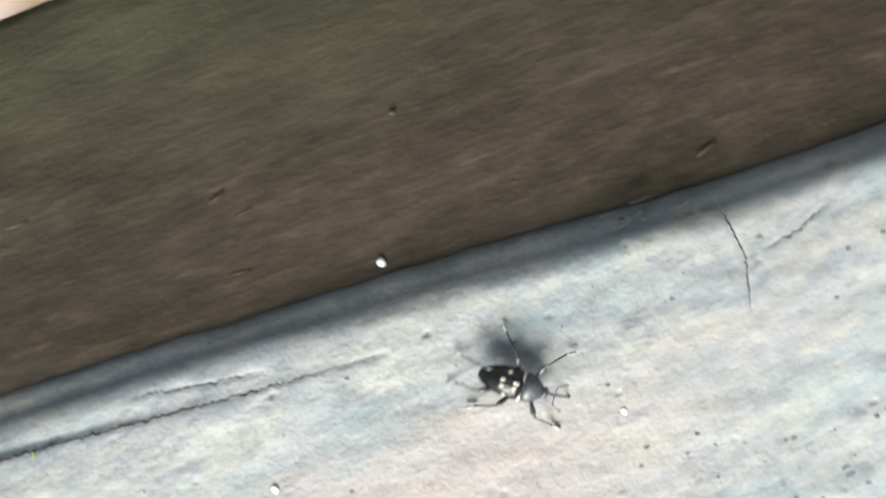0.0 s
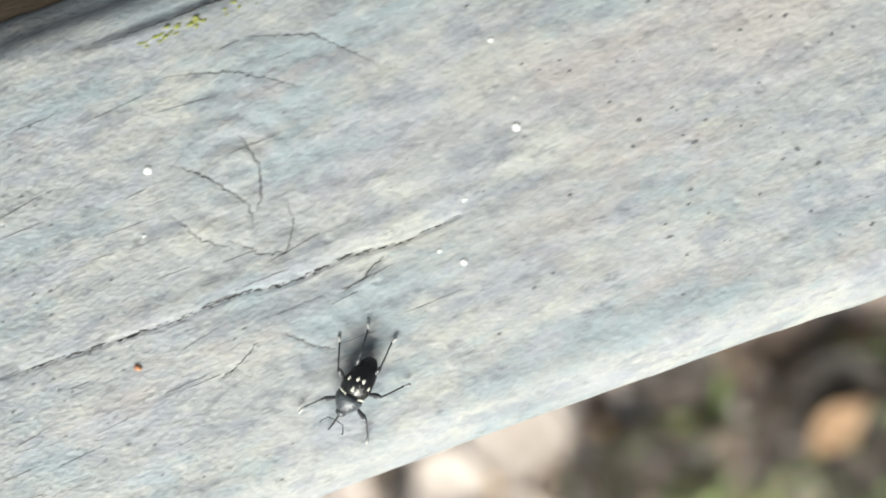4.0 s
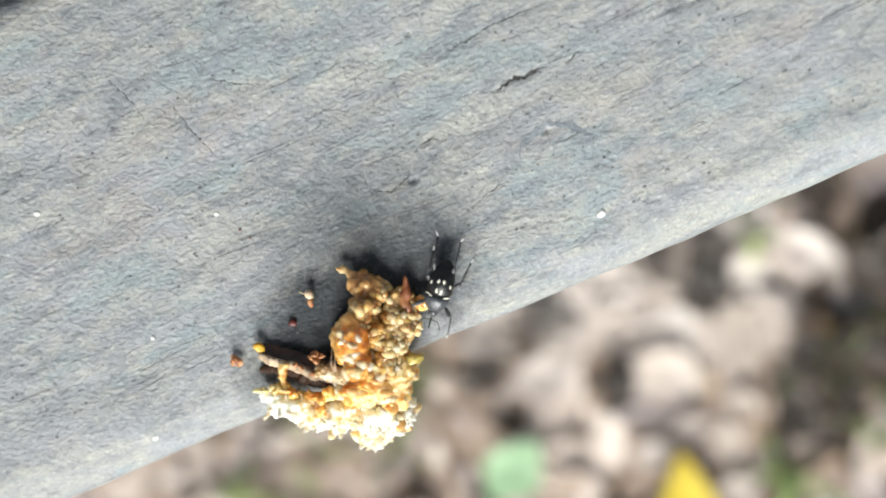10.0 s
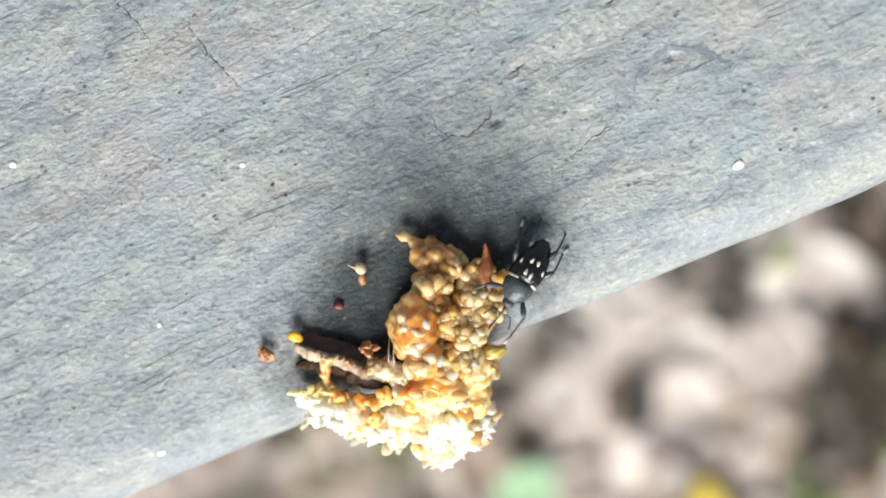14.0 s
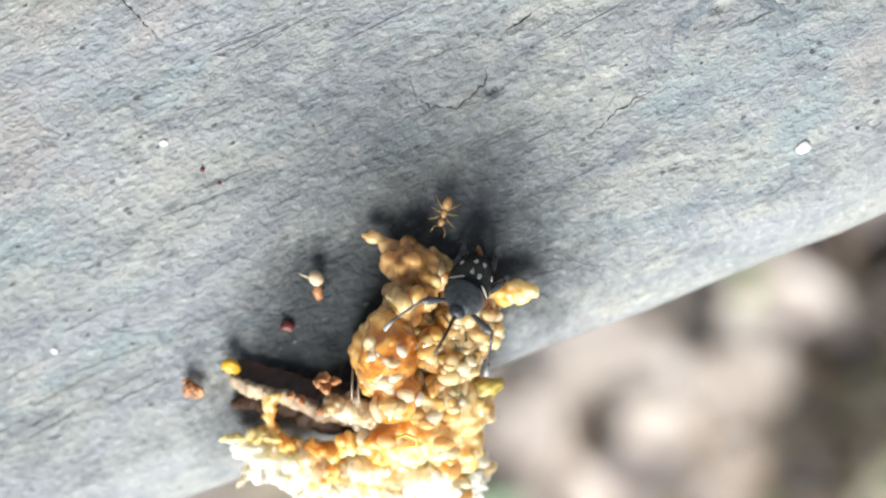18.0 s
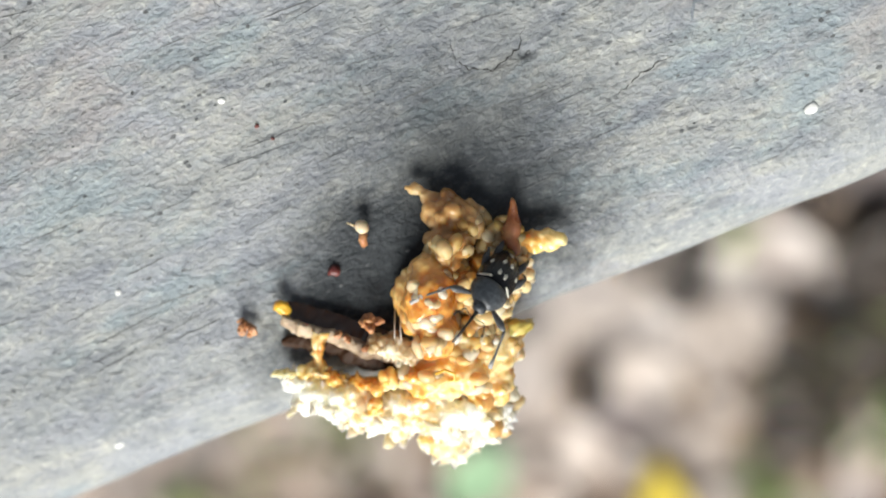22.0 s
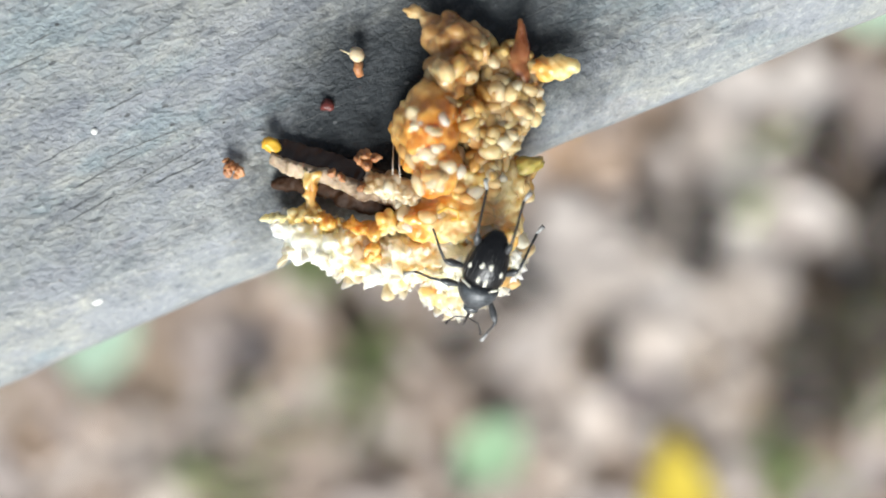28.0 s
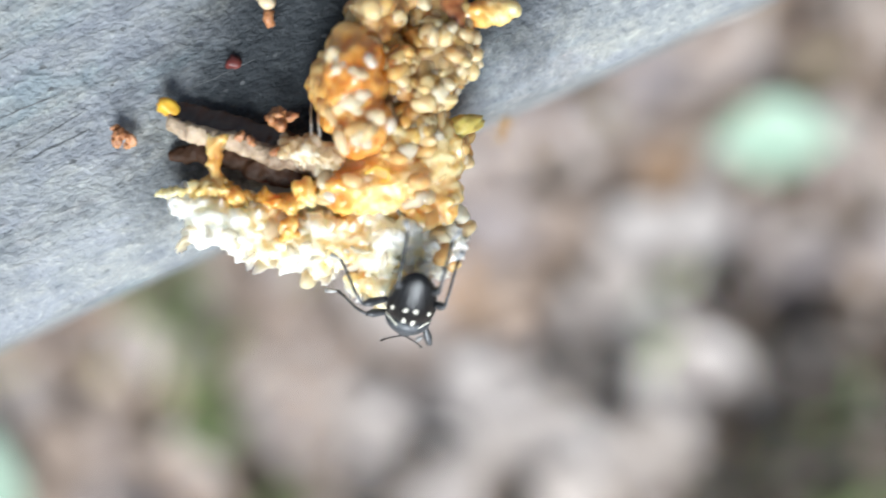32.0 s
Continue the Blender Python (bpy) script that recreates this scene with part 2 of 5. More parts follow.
def flesh_material(name, deep, middle, light, shine):
    """Wet torn fruit flesh: deep juice tones, middle tones and pale fibres in patches."""
    m, t, b = material(name)
    v = coords(t, (1, 1, 1))
    big, fine = noise_of(t, v, 210, 5, 0.6), noise_of(t, v, 1500, 5, 0.65)
    col = ramp(t, mix(t, 0.12, big, fine), [(0.38, deep), (0.5, middle), (0.62, light)])
    t.links.new(col, b.inputs["Base Color"])
    r = ramp(t, big, [(0.35, (0.25, 0.25, 0.25)), (0.65, (0.5, 0.5, 0.5))])
    t.links.new(r, b.inputs["Roughness"])
    b.inputs["Subsurface Weight"].default_value = 1.0
    b.inputs["Subsurface Scale"].default_value = 0.0022
    b.inputs["Subsurface Radius"].default_value = (1.0, 0.95, 0.85)
    b.inputs["Coat Weight"].default_value = shine
    b.inputs["Coat Roughness"].default_value = 0.05
    bump(t, b, fine, 0.25, 0.0002)
    return m


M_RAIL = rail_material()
M_BROWN = board_material()
M_OLIVE = varied("mossy_board", (0.03, 0.028, 0.013), (0.055, 0.05, 0.025), (0.5, 1, 1), 200, 0.85, 0.6, 0.0005, spec=0.15)
M_MOSS = varied("moss", (0.09, 0.11, 0.02), (0.3, 0.32, 0.09), (1, 1, 1), 2500, 0.9, 0.6, 0.0003)
M_SOIL = varied("forest_soil", (0.11, 0.08, 0.055), (0.3, 0.225, 0.17), (1, 1, 1), 26, 0.95, 0.8, 0.01)
M_WHITE = varied("white_speck", (0.62, 0.62, 0.58), (0.85, 0.85, 0.82), (1, 1, 1), 2600, 0.7, 0.4)
M_RUST = varied("rusty_crumb", (0.22, 0.07, 0.025), (0.56, 0.28, 0.12), (1, 1, 1), 2200, 0.45, 0.5, 0.0002, 0.15)
M_MAROON = varied("dark_red_crumb", (0.07, 0.012, 0.01), (0.2, 0.05, 0.04), (1, 1, 1), 2200, 0.4, 0.4)
M_CREAM = varied("cream_grain", (0.5, 0.36, 0.2), (0.78, 0.66, 0.46), (1, 1, 1), 1800, 0.35, 0.3, 0.0001, 0.25)
M_FLESH = flesh_material("amber_flesh", (0.52, 0.165, 0.015), (0.68, 0.3, 0.055), (0.78, 0.46, 0.16), 0.7)
M_AMBER = flesh_material("orange_flesh", (0.64, 0.24, 0.025), (0.8, 0.45, 0.12), (0.88, 0.66, 0.32), 0.6)
M_PALE = flesh_material("pale_flesh", (0.97, 0.68, 0.33), (0.98, 0.87, 0.66), (0.98, 0.93, 0.82), 0.25)
M_OCHRE = flesh_material("ochre_flesh", (0.36, 0.155, 0.035), (0.52, 0.28, 0.09), (0.64, 0.42, 0.2), 0.7)
M_BED = flesh_material("seed_bed_flesh", (0.36, 0.14, 0.03), (0.52, 0.27, 0.08), (0.64, 0.4, 0.16), 0.7)
M_PITH = flesh_material("whitish_pith", (0.45, 0.3, 0.14), (0.7, 0.6, 0.42), (0.86, 0.82, 0.7), 0.2)


def seed_material(name, tones):
    """Wet translucent seed coats, from cream to amber, one tone a seed."""
    m, t, b = material(name)
    info = t.nodes.new("ShaderNodeObjectInfo")
    col = ramp(t, info.outputs["Random"], [(k / 3, c) for k, c in enumerate(tones)])
    n = noise_of(t, coords(t, (1, 1, 1)), 700, 4)
    col = mix(t, 0.5, col, ramp(t, n, [(0.3, (0.86, 0.72, 0.52)), (0.65, (1.03, 1.03, 1.03))]), "MULTIPLY")
    t.links.new(col, b.inputs["Base Color"])
    b.inputs["Roughness"].default_value = 0.35
    b.inputs["Specular IOR Level"].default_value = 0.35
    b.inputs["Subsurface Weight"].default_value = 1.0
    b.inputs["Subsurface Scale"].default_value = 0.0012
    b.inputs["Subsurface Radius"].default_value = (1.0, 1.0, 1.0)
    b.inputs["Transmission Weight"].default_value = 0.35
    b.inputs["IOR"].default_value = 1.35
    b.inputs["Coat Weight"].default_value = 0.3
    b.inputs["Coat Roughness"].default_value = 0.1
    bump(t, b, n, 0.3, 0.0002)
    return m


M_SEED = seed_material("amber_seed_coat", ((0.74, 0.41, 0.12), (0.82, 0.51, 0.18), (0.87, 0.6, 0.27), (0.91, 0.69, 0.38)))
M_SEEDYELLOW = seed_material("yellow_seed_coat", ((0.8, 0.48, 0.18), (0.86, 0.59, 0.29), (0.9, 0.68, 0.4), (0.93, 0.77, 0.53)))
M_SEEDPALE = seed_material("pale_seed_coat", ((0.93, 0.7, 0.42), (0.95, 0.79, 0.54), (0.97, 0.86, 0.66), (0.98, 0.92, 0.78)))
M_PITDARK = varied("pit_marks", (0.04, 0.044, 0.048), (0.17, 0.175, 0.175), (1, 1, 1), 2500, 0.9, 0.5)
M_RIND = varied("torn_rind", (0.1, 0.055, 0.028), (0.6, 0.46, 0.31), (1, 1, 1), 900, 0.55, 1.0, 0.0005, 0.1)
M_RINDIN = varied("rind_inside", (0.009, 0.005, 0.003), (0.055, 0.022, 0.009), (1, 1, 1), 800, 0.4, 0.6, 0.0003, 0.1, 0.3)
M_PULP = varied("dark_pulp", (0.016, 0.007, 0.003), (0.075, 0.032, 0.012), (1, 1, 1), 700, 0.65, 0.6, 0.0003, 0.1, spec=0.3)
M_TIP = varied("orange_rind_tip", (0.62, 0.3, 0.02), (0.75, 0.47, 0.05), (1, 1, 1), 700, 0.35, 0.3, 0.0001, 0.3)
M_GREENSEED = varied("green_seed", (0.26, 0.21, 0.03), (0.6, 0.48, 0.14), (1, 1, 1), 900, 0.3, 0.3, 0.0002, 0.4, 0.4)
M_REDFLESH = flesh_material("red_brown_flesh", (0.15, 0.045, 0.012), (0.3, 0.11, 0.035), (0.46, 0.23, 0.09), 0.5)
M_SHELL = varied("black_shell", (0.003, 0.003, 0.0035), (0.011, 0.011, 0.012), (1, 1, 1), 3500, 0.28, 0.5, 0.0001)
M_BLOOM = varied("grey_bloom_shell", (0.012, 0.014, 0.016), (0.1, 0.112, 0.124), (1, 1, 1), 3800, 0.34, 0.7, 0.0001, spec=0.55)
M_MARK = varied("white_scale_mark", (0.55, 0.53, 0.42), (0.85, 0.83, 0.72), (1, 1, 1), 5000, 0.7, 0.5, 0.0001)
M_LEG = varied("grey_leg", (0.005, 0.005, 0.005), (0.11, 0.113, 0.118), (1, 1, 1), 2600, 0.34, 0.4, 0.0001)
M_FOOT = varied("pale_foot", (0.12, 0.12, 0.12), (0.62, 0.62, 0.6), (1, 1, 1), 3000, 0.6, 0.4)
# near-black for the painted shade in cracks, and for splinters
M_CRACK_SPLINTER = varied("crack_shade_and_splinter", (0.012, 0.012, 0.012), (0.05, 0.048, 0.045), (1, 1, 1), 2500, 0.9, 0.5)
M_WET = varied("wet_stain", (0.12, 0.14, 0.16), (0.2, 0.225, 0.245), (1, 1, 1), 2300, 0.55, 0.8, 0.0003)
M_ANT = varied("amber_ant", (0.26, 0.13, 0.045), (0.56, 0.35, 0.14), (1, 1, 1), 3000, 0.35, 0.3, 0.0001, 0.3)


def leaf_material(name, stops, by="island"):
    m, t, b = material(name)
    if by == "island":
        src = t.nodes.new("ShaderNodeNewGeometry").outputs["Random Per Island"]
    else:
        src = noise_of(t, coords(t, (1, 1, 1)), 60, 4)
    col = ramp(t, src, stops)
    fine = noise_of(t, coords(t, (1, 1, 1)), 160, 5)
    col = mix(t, 0.6, col, ramp(t, fine, [(0.3, (0.6, 0.6, 0.6)), (0.7, (1.15, 1.15, 1.15))]), "MULTIPLY")
    t.links.new(col, b.inputs["Base Color"])
    b.inputs["Roughness"].default_value = 0.6
    bump(t, b, fine, 0.4, 0.001)
    return m


M_LITTER = leaf_material("dry_leaves", [(0.0, (0.16, 0.11, 0.08)), (0.12, (0.34, 0.25, 0.19)), (0.34, (0.47, 0.36, 0.29)), (0.52, (0.5, 0.43, 0.42)), (0.68, (0.58, 0.48, 0.41)), (0.84, (0.68, 0.59, 0.53)), (0.94, (0.58, 0.37, 0.22)), (1.0, (0.44, 0.4, 0.22))])
M_BLEACHED = leaf_material("bleached_leaves", [(0.0, (0.5, 0.42, 0.36)), (0.5, (0.58, 0.5, 0.45)), (1.0, (0.66, 0.59, 0.54))])
M_TANLEAF = leaf_material("orange_brown_leaf", [(0.3, (0.36, 0.2, 0.1)), (0.7, (0.52, 0.35, 0.21))], "noise")
# near-black leaf tones that paint the shaded gaps of the litter
M_GAPSHADE = leaf_material("gap_shade_leaves", [(0.0, (0.02, 0.014, 0.01)), (1.0, (0.07, 0.05, 0.035))])
M_GREEN = leaf_material("fresh_green_leaf", [(0.3, (0.27, 0.45, 0.24)), (0.7, (0.4, 0.58, 0.36))], "noise")
M_PALEGREEN = leaf_material("pale_green_leaf", [(0.3, (0.4, 0.58, 0.42)), (0.7, (0.6, 0.74, 0.58))], "noise")
M_YELLOW = leaf_material("yellow_leaf", [(0.3, (0.6, 0.42, 0.02)), (0.7, (0.75, 0.6, 0.05))], "noise")
M_GRASS = leaf_material("grass", [(0.0, (0.12, 0.2, 0.05)), (1.0, (0.36, 0.42, 0.16))])


# ---- mesh helpers (lengths in millimetres here) ----
MM = 0.001


def part(name, bm, mat, parent=None, label="", smooth=True):
    me = bpy.data.meshes.new(name)
    bm.to_mesh(me)
    bm.free()
    if smooth:
        me.polygons.foreach_set("use_smooth", [True] * len(me.polygons))
    me.materials.append(mat)
    ob = new(name, me)
    ob.parent = parent
    if label:
        ob["label"] = label
    return ob


def thing(name, x, y, z, label, category, group="", kind=""):
    ob = new(name)
    ob.empty_display_size = 0.002
    ob.matrix_basis = pose(x * MM, y * MM, z * MM)
    return tagged(ob, label, category, group, kind)


def blob(bm, centre, radii, turn=(0, 0, 0), sub=3, lump=0.0, freq=1.0, seed=0.0):
    """An ellipsoid of lumpy outline added to bm, in millimetres."""
    made = bmesh.ops.create_icosphere(bm, subdivisions=sub, radius=1.0)["verts"]
    rot = Euler([radians(a) for a in turn]).to_matrix()
    for v in made:
        d = v.co.copy()
        if lump:
            q = Vector((d.x * radii[0], d.y * radii[1], d.z * radii[2])) * freq + Vector((seed, seed * 1.7, -seed))
            d *= 1 + lump * (noise.noise(q) + 0.5 * noise.noise(q * 2.3))
        v.co = (rot @ Vector((d.x * radii[0], d.y * radii[1], d.z * radii[2])) + Vector(centre)) * MM
    return made


def tube(bm, points, radii, sides=8):
    """A bent round rod through points (mm) with a radius at each, closed at both ends."""
    rings = []
    pts = [Vector(p) for p in points]
    for i, p in enumerate(pts):
        way = (pts[min(i + 1, len(pts) - 1)] - pts[max(i - 1, 0)]).normalized()
        side = way.cross(Vector((0, 0, 1)))
        if side.length < 0.05:
            side = way.cross(Vector((1, 0, 0)))
        side.normalize()
        up = side.cross(way)
        rings.append([bm.verts.new((p + (side * math.cos(k * math.tau / sides) + up * math.sin(k * math.tau / sides)) * radii[i]) * MM) for k in range(sides)])
    for a, b in zip(rings, rings[1:]):
        for k in range(sides):
            bm.faces.new((a[k], a[(k + 1) % sides], b[(k + 1) % sides], b[k]))
    bm.faces.new(rings[0][::-1])
    bm.faces.new(rings[-1])


def finish(bm):
    bmesh.ops.recalc_face_normals(bm, faces=bm.faces)
    return bm


# ---- the rail ----
def smooth(a, b, v):
    u = np.clip((v - a) / (b - a), 0, 1)
    return u * u * (3 - 2 * u)


def groove(xx, yy, points, width, depth):
    """The depth of a crack along a bent line, in millimetres."""
    best = np.full(xx.shape, 1e9)
    for (x0, y0), (x1, y1) in zip(points, points[1:]):
        dx, dy = x1 - x0, y1 - y0
        u = np.clip(((xx - x0) * dx + (yy - y0) * dy) / (dx * dx + dy * dy), 0, 1)
        best = np.minimum(best, np.hypot(xx - x0 - u * dx, yy - y0 - u * dy))
    return -0.55 * depth * np.clip(1 - best / (width * 1.6), 0, 1)


def field(xx, yy, size, seed):
    """Smooth random relief from sums of waves."""
    rng = np.random.default_rng(seed)
    out = np.zeros(xx.shape)
    for k in range(14):
        fx, fy = rng.normal(0, 1, 2)
        out += np.sin(xx * fx / size[0] + yy * fy / size[1] + rng.uniform(0, 6.28))
    return out / 14 ** 0.5


CRACKS = [
    ([(63.5, 25.3), (66, 25.8), (68, 25.4), (70.4, 25.7)], 0.32, 0.55),
    ([(73.4, 25.0), (75.6, 25.6)], 0.25, 0.4),
    ([(51.5, 22.7), (54.0, 23.2)], 0.22, 0.3),
    ([(85.5, 25.9), (92, 25.5), (97, 25.1), (102.3, 24.9), (110, 24.5), (117.5, 24.7), (124, 23.7), (130.8, 24.3), (137, 23.4), (144.6, 23.9)], 0.2, 0.55),
    ([(128.2, 20.4), (131, 20.9), (134.8, 22.8)], 0.2, 0.35),
    ([(111.5, 16.2), (114.5, 17.0), (117.5, 18.6)], 0.18, 0.3),
    ([(120.5, 18.6), (123.5, 15.6), (125.5, 14.4)], 0.2, 0.25),
    ([(43.0, 22.6), (42.9, 20.8), (43.6, 19.4), (45.5, 18.6), (48.2, 19.4), (49.5, 21.0)], 0.16, 0.22),
    ([(23.2, 41.8), (24.2, 37.5), (26.0, 32.4)], 0.16, 0.25),
    ([(17.0, 47.5), (18.5, 43.5), (19.2, 40.5)], 0.14, 0.2),
    ([(29.5, 42.0), (33.0, 39.5), (37.0, 37.8)], 0.15, 0.2),
    ([(119.4, 50.9), (127, 48.5), (133.6, 44.0)], 0.16, 0.1),
    ([(129.4, 51.8), (137, 49), (142.8, 42.8)], 0.16, 0.1),
    ([(116.0, 41.5), (119.5, 38.5), (122.6, 34.0), (122.0, 31.0)], 0.2, 0.12),
    ([(119.0, 31.0), (121.5, 28.2), (124.5, 27.3), (126.5, 29.8), (127.0, 33)], 0.18, 0.14),
    ([(124.5, 42.0), (125.5, 38.0), (124.2, 34.0), (122.5, 32.6)], 0.22, 0.15),
    ([(113.5, 36.5), (116.0, 32.0), (119.0, 29.8)], 0.16, 0.1),
    ([(246.8, 55.5), (247.9, 48.1), (246.3, 42.2)], 0.2, 0.2),
    ([(250.5, 48.2), (254.0, 48.7), (257.5, 50.3)], 0.22, 0.25),
    ([(112, 57.0), (122, 56.6), (143, 56.5), (160, 55.7), (175, 54.4), (193, 52.8), (207, 51.8)], 0.3, 0.4),
    ([(178, 57.0), (186, 55.6), (193, 54.6)], 0.25, 0.3),
    ([(54.5, 12.5), (58, 13.4), (60.5, 13.9)], 0.15, 0.2),
    ([(58.0, 32.0), (66.0, 33.2), (74.0, 33.0)], 0.15, 0.15),
]
PITS = [(74.1, 54.5, 0.75), (86.1, 44.5, 0.7), (81.3, 50.4, 0.6), (41.2, 50.4, 0.35), (56.1, 36.6, 0.35), (67.5, 17.9, 0.4), (113.2, 1.7, 0.4), (212.0, 52.2, 0.35), (225.5, 49.4, 0.3), (193.1, 51.8, 0.35), (236.0, 53.6, 0.3), (171.1, 43.7, 0.5), (48.9, 18.8, 0.45), (60.0, 7.6, 0.3), (109.0, 35.0, 0.3)]


def rail_height(xx, yy):
    z = 0.10 * field(xx, yy, (9, 3.5), 1) + 0.05 * field(xx, yy, (3.2, 0.8), 2) + 0.03 * field(xx, yy, (1.4, 0.4), 3)
    # the rail is slightly crowned
    z -= np.where(yy > 32, 1.5, 1.0) * np.clip((np.abs(yy - 32) - 4) / 28, 0, 1.1) ** 2
    for points, width, depth in CRACKS:
        z += groove(xx, yy, points, width, depth)
    # a shallow step down beyond the seam at the upper edge
    seam = np.interp(xx, (100, 122, 143, 160, 193, 210), (57.4, 56.6, 56.5, 55.7, 52.8, 51.5))
    z -= 0.75 * smooth(0, 0.7, yy - seam) * smooth(105, 120, xx) * (1 - 0.7 * smooth(160, 190, xx)) * (1 - smooth(196, 215, xx))
    # raised lip along the long crack, and swirls of the knot beside it
    z += 0.22 * np.exp(-((yy - 26.0) / 1.3) ** 2) * smooth(98, 112, xx) * (1 - smooth(142, 152, xx))
    rr = np.hypot((xx - 121.5) / 1.15, yy - 37)
    z += 0.08 * np.sin(rr * 2.3 + 1.7 * field(xx, yy, (4, 4), 7)) * np.exp(-(rr / 9) ** 2)
    rr = np.hypot(xx - 124, (yy - 16) / 1.3)
    z += 0.06 * np.sin(rr * 2.2 + 1.8 * field(xx, yy, (4, 4), 8)) * np.exp(-(rr / 9) ** 2)
    rng = np.random.default_rng(5)
    spots = list(PITS)
    for k in range(500):
        x, y = rng.uniform(-15, 290), rng.uniform(0, 56)
        if (x > 165 and y < 36) or rng.random() < 0.3:
            spots.append((x, y, rng.uniform(0.12, 0.24)))
    for x, y, r in spots:
        near = np.hypot((xx - x) * 0.6, yy - y)
        z -= 1.1 * r * np.clip(1 - near / (r * 1.25), 0, 1) ** 0.6 * (near < 2)
    return z


def edge_drop(y):
    """How far the rail's rounded lower edge falls below its top."""
    u = np.clip(3.4 - y, 0, 6.5)
    return 7.0 - np.sqrt(49.0 - u * u)


def LOWER(x):
    """How far the rail's lower edge lies from its mean line."""
    return np.interp(x, (-25, 16, 45, 70, 88, 104, 140, 175, 200, 228, 260), (-0.8, -0.5, 0.0, -0.3, -0.2, 0.4, 0.0, -0.8, -2.4, -3.6, -3.2))


def UPPER(x):
    """Where the rail's upper edge lies across its length."""
    return np.interp(x, (-30, 50, 150, 185, 220, 246, 300), (63.0, 62.0, 60.2, 58.8, 56.5, 54.2, 53.0))


def make_rail():
    fine = np.arange(-24, 280, 0.28)
    xs = np.concatenate([np.arange(-620, -24, 20.0), fine, np.arange(281, 900, 20.0)])
    flat = np.arange(3.4, 58.6, 0.3)
    r = 7.0
    low = [(3.4 - r * math.sin(a), -r + r * math.cos(a)) for a in np.linspace(math.pi / 2, 0.05, 14)]
    r = 4.6
    up = [(58.6 + 3.4 * math.sin(a), (-3.4 + 3.4 * math.cos(a)) * 0.8) for a in np.linspace(0.05, 1.2, 9)]
    up += [(62.7, -2.7), (63.6, -3.8), (64.5, -5.4), (65.1, -8.0), (65.4, -11.0)]
    prof = [(low[0][0] + 1.5, -34), (low[0][0], -30)] + low + [(y, 0.0) for y in flat] + up + [(up[-1][0], -30), (up[-1][0] - 1.5, -34)]
    py, pz = np.array(prof).T
    n, k = len(xs), len(prof)
    X, Y = np.meshgrid(xs, py, indexing="ij")
    Zp = np.broadcast_to(pz, (n, k))
    narrow = UPPER(X) / 61.6
    Yw = np.where(Y > 0, Y * narrow, Y) + LOWER(X) * smooth(14, -3, Y)
    top = smooth(-5.0, -1.2, Zp)
    H = rail_height(X, Yw)
    inside = (X > -25) & (X < 282)
    Z = Zp + np.where(inside, H, 0) * top
    # uneven worn edges
    wob = 0.45 * field(X, Y * 0, (9, 1), 11) + 0.2 * field(X, Y * 0, (2.5, 1), 12)
    edge = smooth(-0.3, -4.0, Zp)
    chip = 0.8 * np.exp(-((X - 201) / 3.0) ** 2) * (Y < 30)
    Yw = Yw + np.where(Y < 30, 1, -1) * wob * edge * 0.35 + chip * edge
    verts = np.stack([X, Yw, Z], -1).reshape(-1, 3) * MM
    i, j = np.meshgrid(np.arange(n - 1), np.arange(k - 1), indexing="ij")
    a = (i * k + j).ravel()
    faces = np.stack([a, a + k, a + k + 1, a + 1], 1)
    me = bpy.data.meshes.new("handrail")
    extra = [tuple(range(k)), tuple(range((n - 1) * k, n * k))[::-1]] + [tuple([ii * k, ii * k + k - 1, (ii + 1) * k + k - 1, (ii + 1) * k]) for ii in range(n - 1)]
    me.from_pydata(verts.tolist(), [], faces.tolist() + extra)
    me.polygons.foreach_set("use_smooth", [True] * len(me.polygons))
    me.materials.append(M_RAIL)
    me.update()
    bm = bmesh.new()
    bm.from_mesh(me)
    finish(bm)
    bm.to_mesh(me)
    bm.free()
    ob = new("handrail", me)
    return tagged(ob, "weathered grey moulded rail with wood grain, cracks and pits", "rail", kind="structure")


rail = make_rail()


def dark_line(points, width, seed, name="crack", mat=None, label="dark jagged crack in the rail"):
    """A jagged dark ribbon along a bent line, thin at both ends, lying on the uneven rail."""
    rng = random.Random(seed)
    pts = []
    for (x0, y0), (x1, y1) in zip(points, points[1:]):
        n = max(2, int(math.hypot(x1 - x0, y1 - y0) / 0.35))
        pts += [(x0 + (x1 - x0) * k / n, y0 + (y1 - y0) * k / n) for k in range(n)]
    pts.append(points[-1])
    xy, n = [], len(pts)
    for k, (x, y) in enumerate(pts):
        a, b = pts[max(k - 1, 0)], pts[min(k + 1, n - 1)]
        l = math.hypot(b[0] - a[0], b[1] - a[1]) or 1
        nx, ny = -(b[1] - a[1]) / l, (b[0] - a[0]) / l
        w = width * (min(1, 5 * k / n, 5 * (n - 1 - k) / n) * rng.uniform(0.25, 1.0) + 0.06)
        o = rng.gauss(0, 0.09)
        xy += [(x + nx * (o + w), y + ny * (o + w)), (x + nx * o, y + ny * o), (x + nx * (o - w), y + ny * (o - w))]
    arr = np.array(xy)
    zz = rail_height(arr[:, 0], arr[:, 1]) + 0.035
    zz[1::3] += 0.015
    bm = bmesh.new()
    vs = [bm.verts.new(Vector((x, y, z)) * MM) for (x, y), z in zip(xy, zz)]
    for k in range(n - 1):
        for q in (0, 1):
            bm.faces.new((vs[3 * k + q], vs[3 * k + q + 1], vs[3 * k + q + 4], vs[3 * k + q + 3]))
    return part(name, finish(bm), mat or M_CRACK_SPLINTER, rail, label)


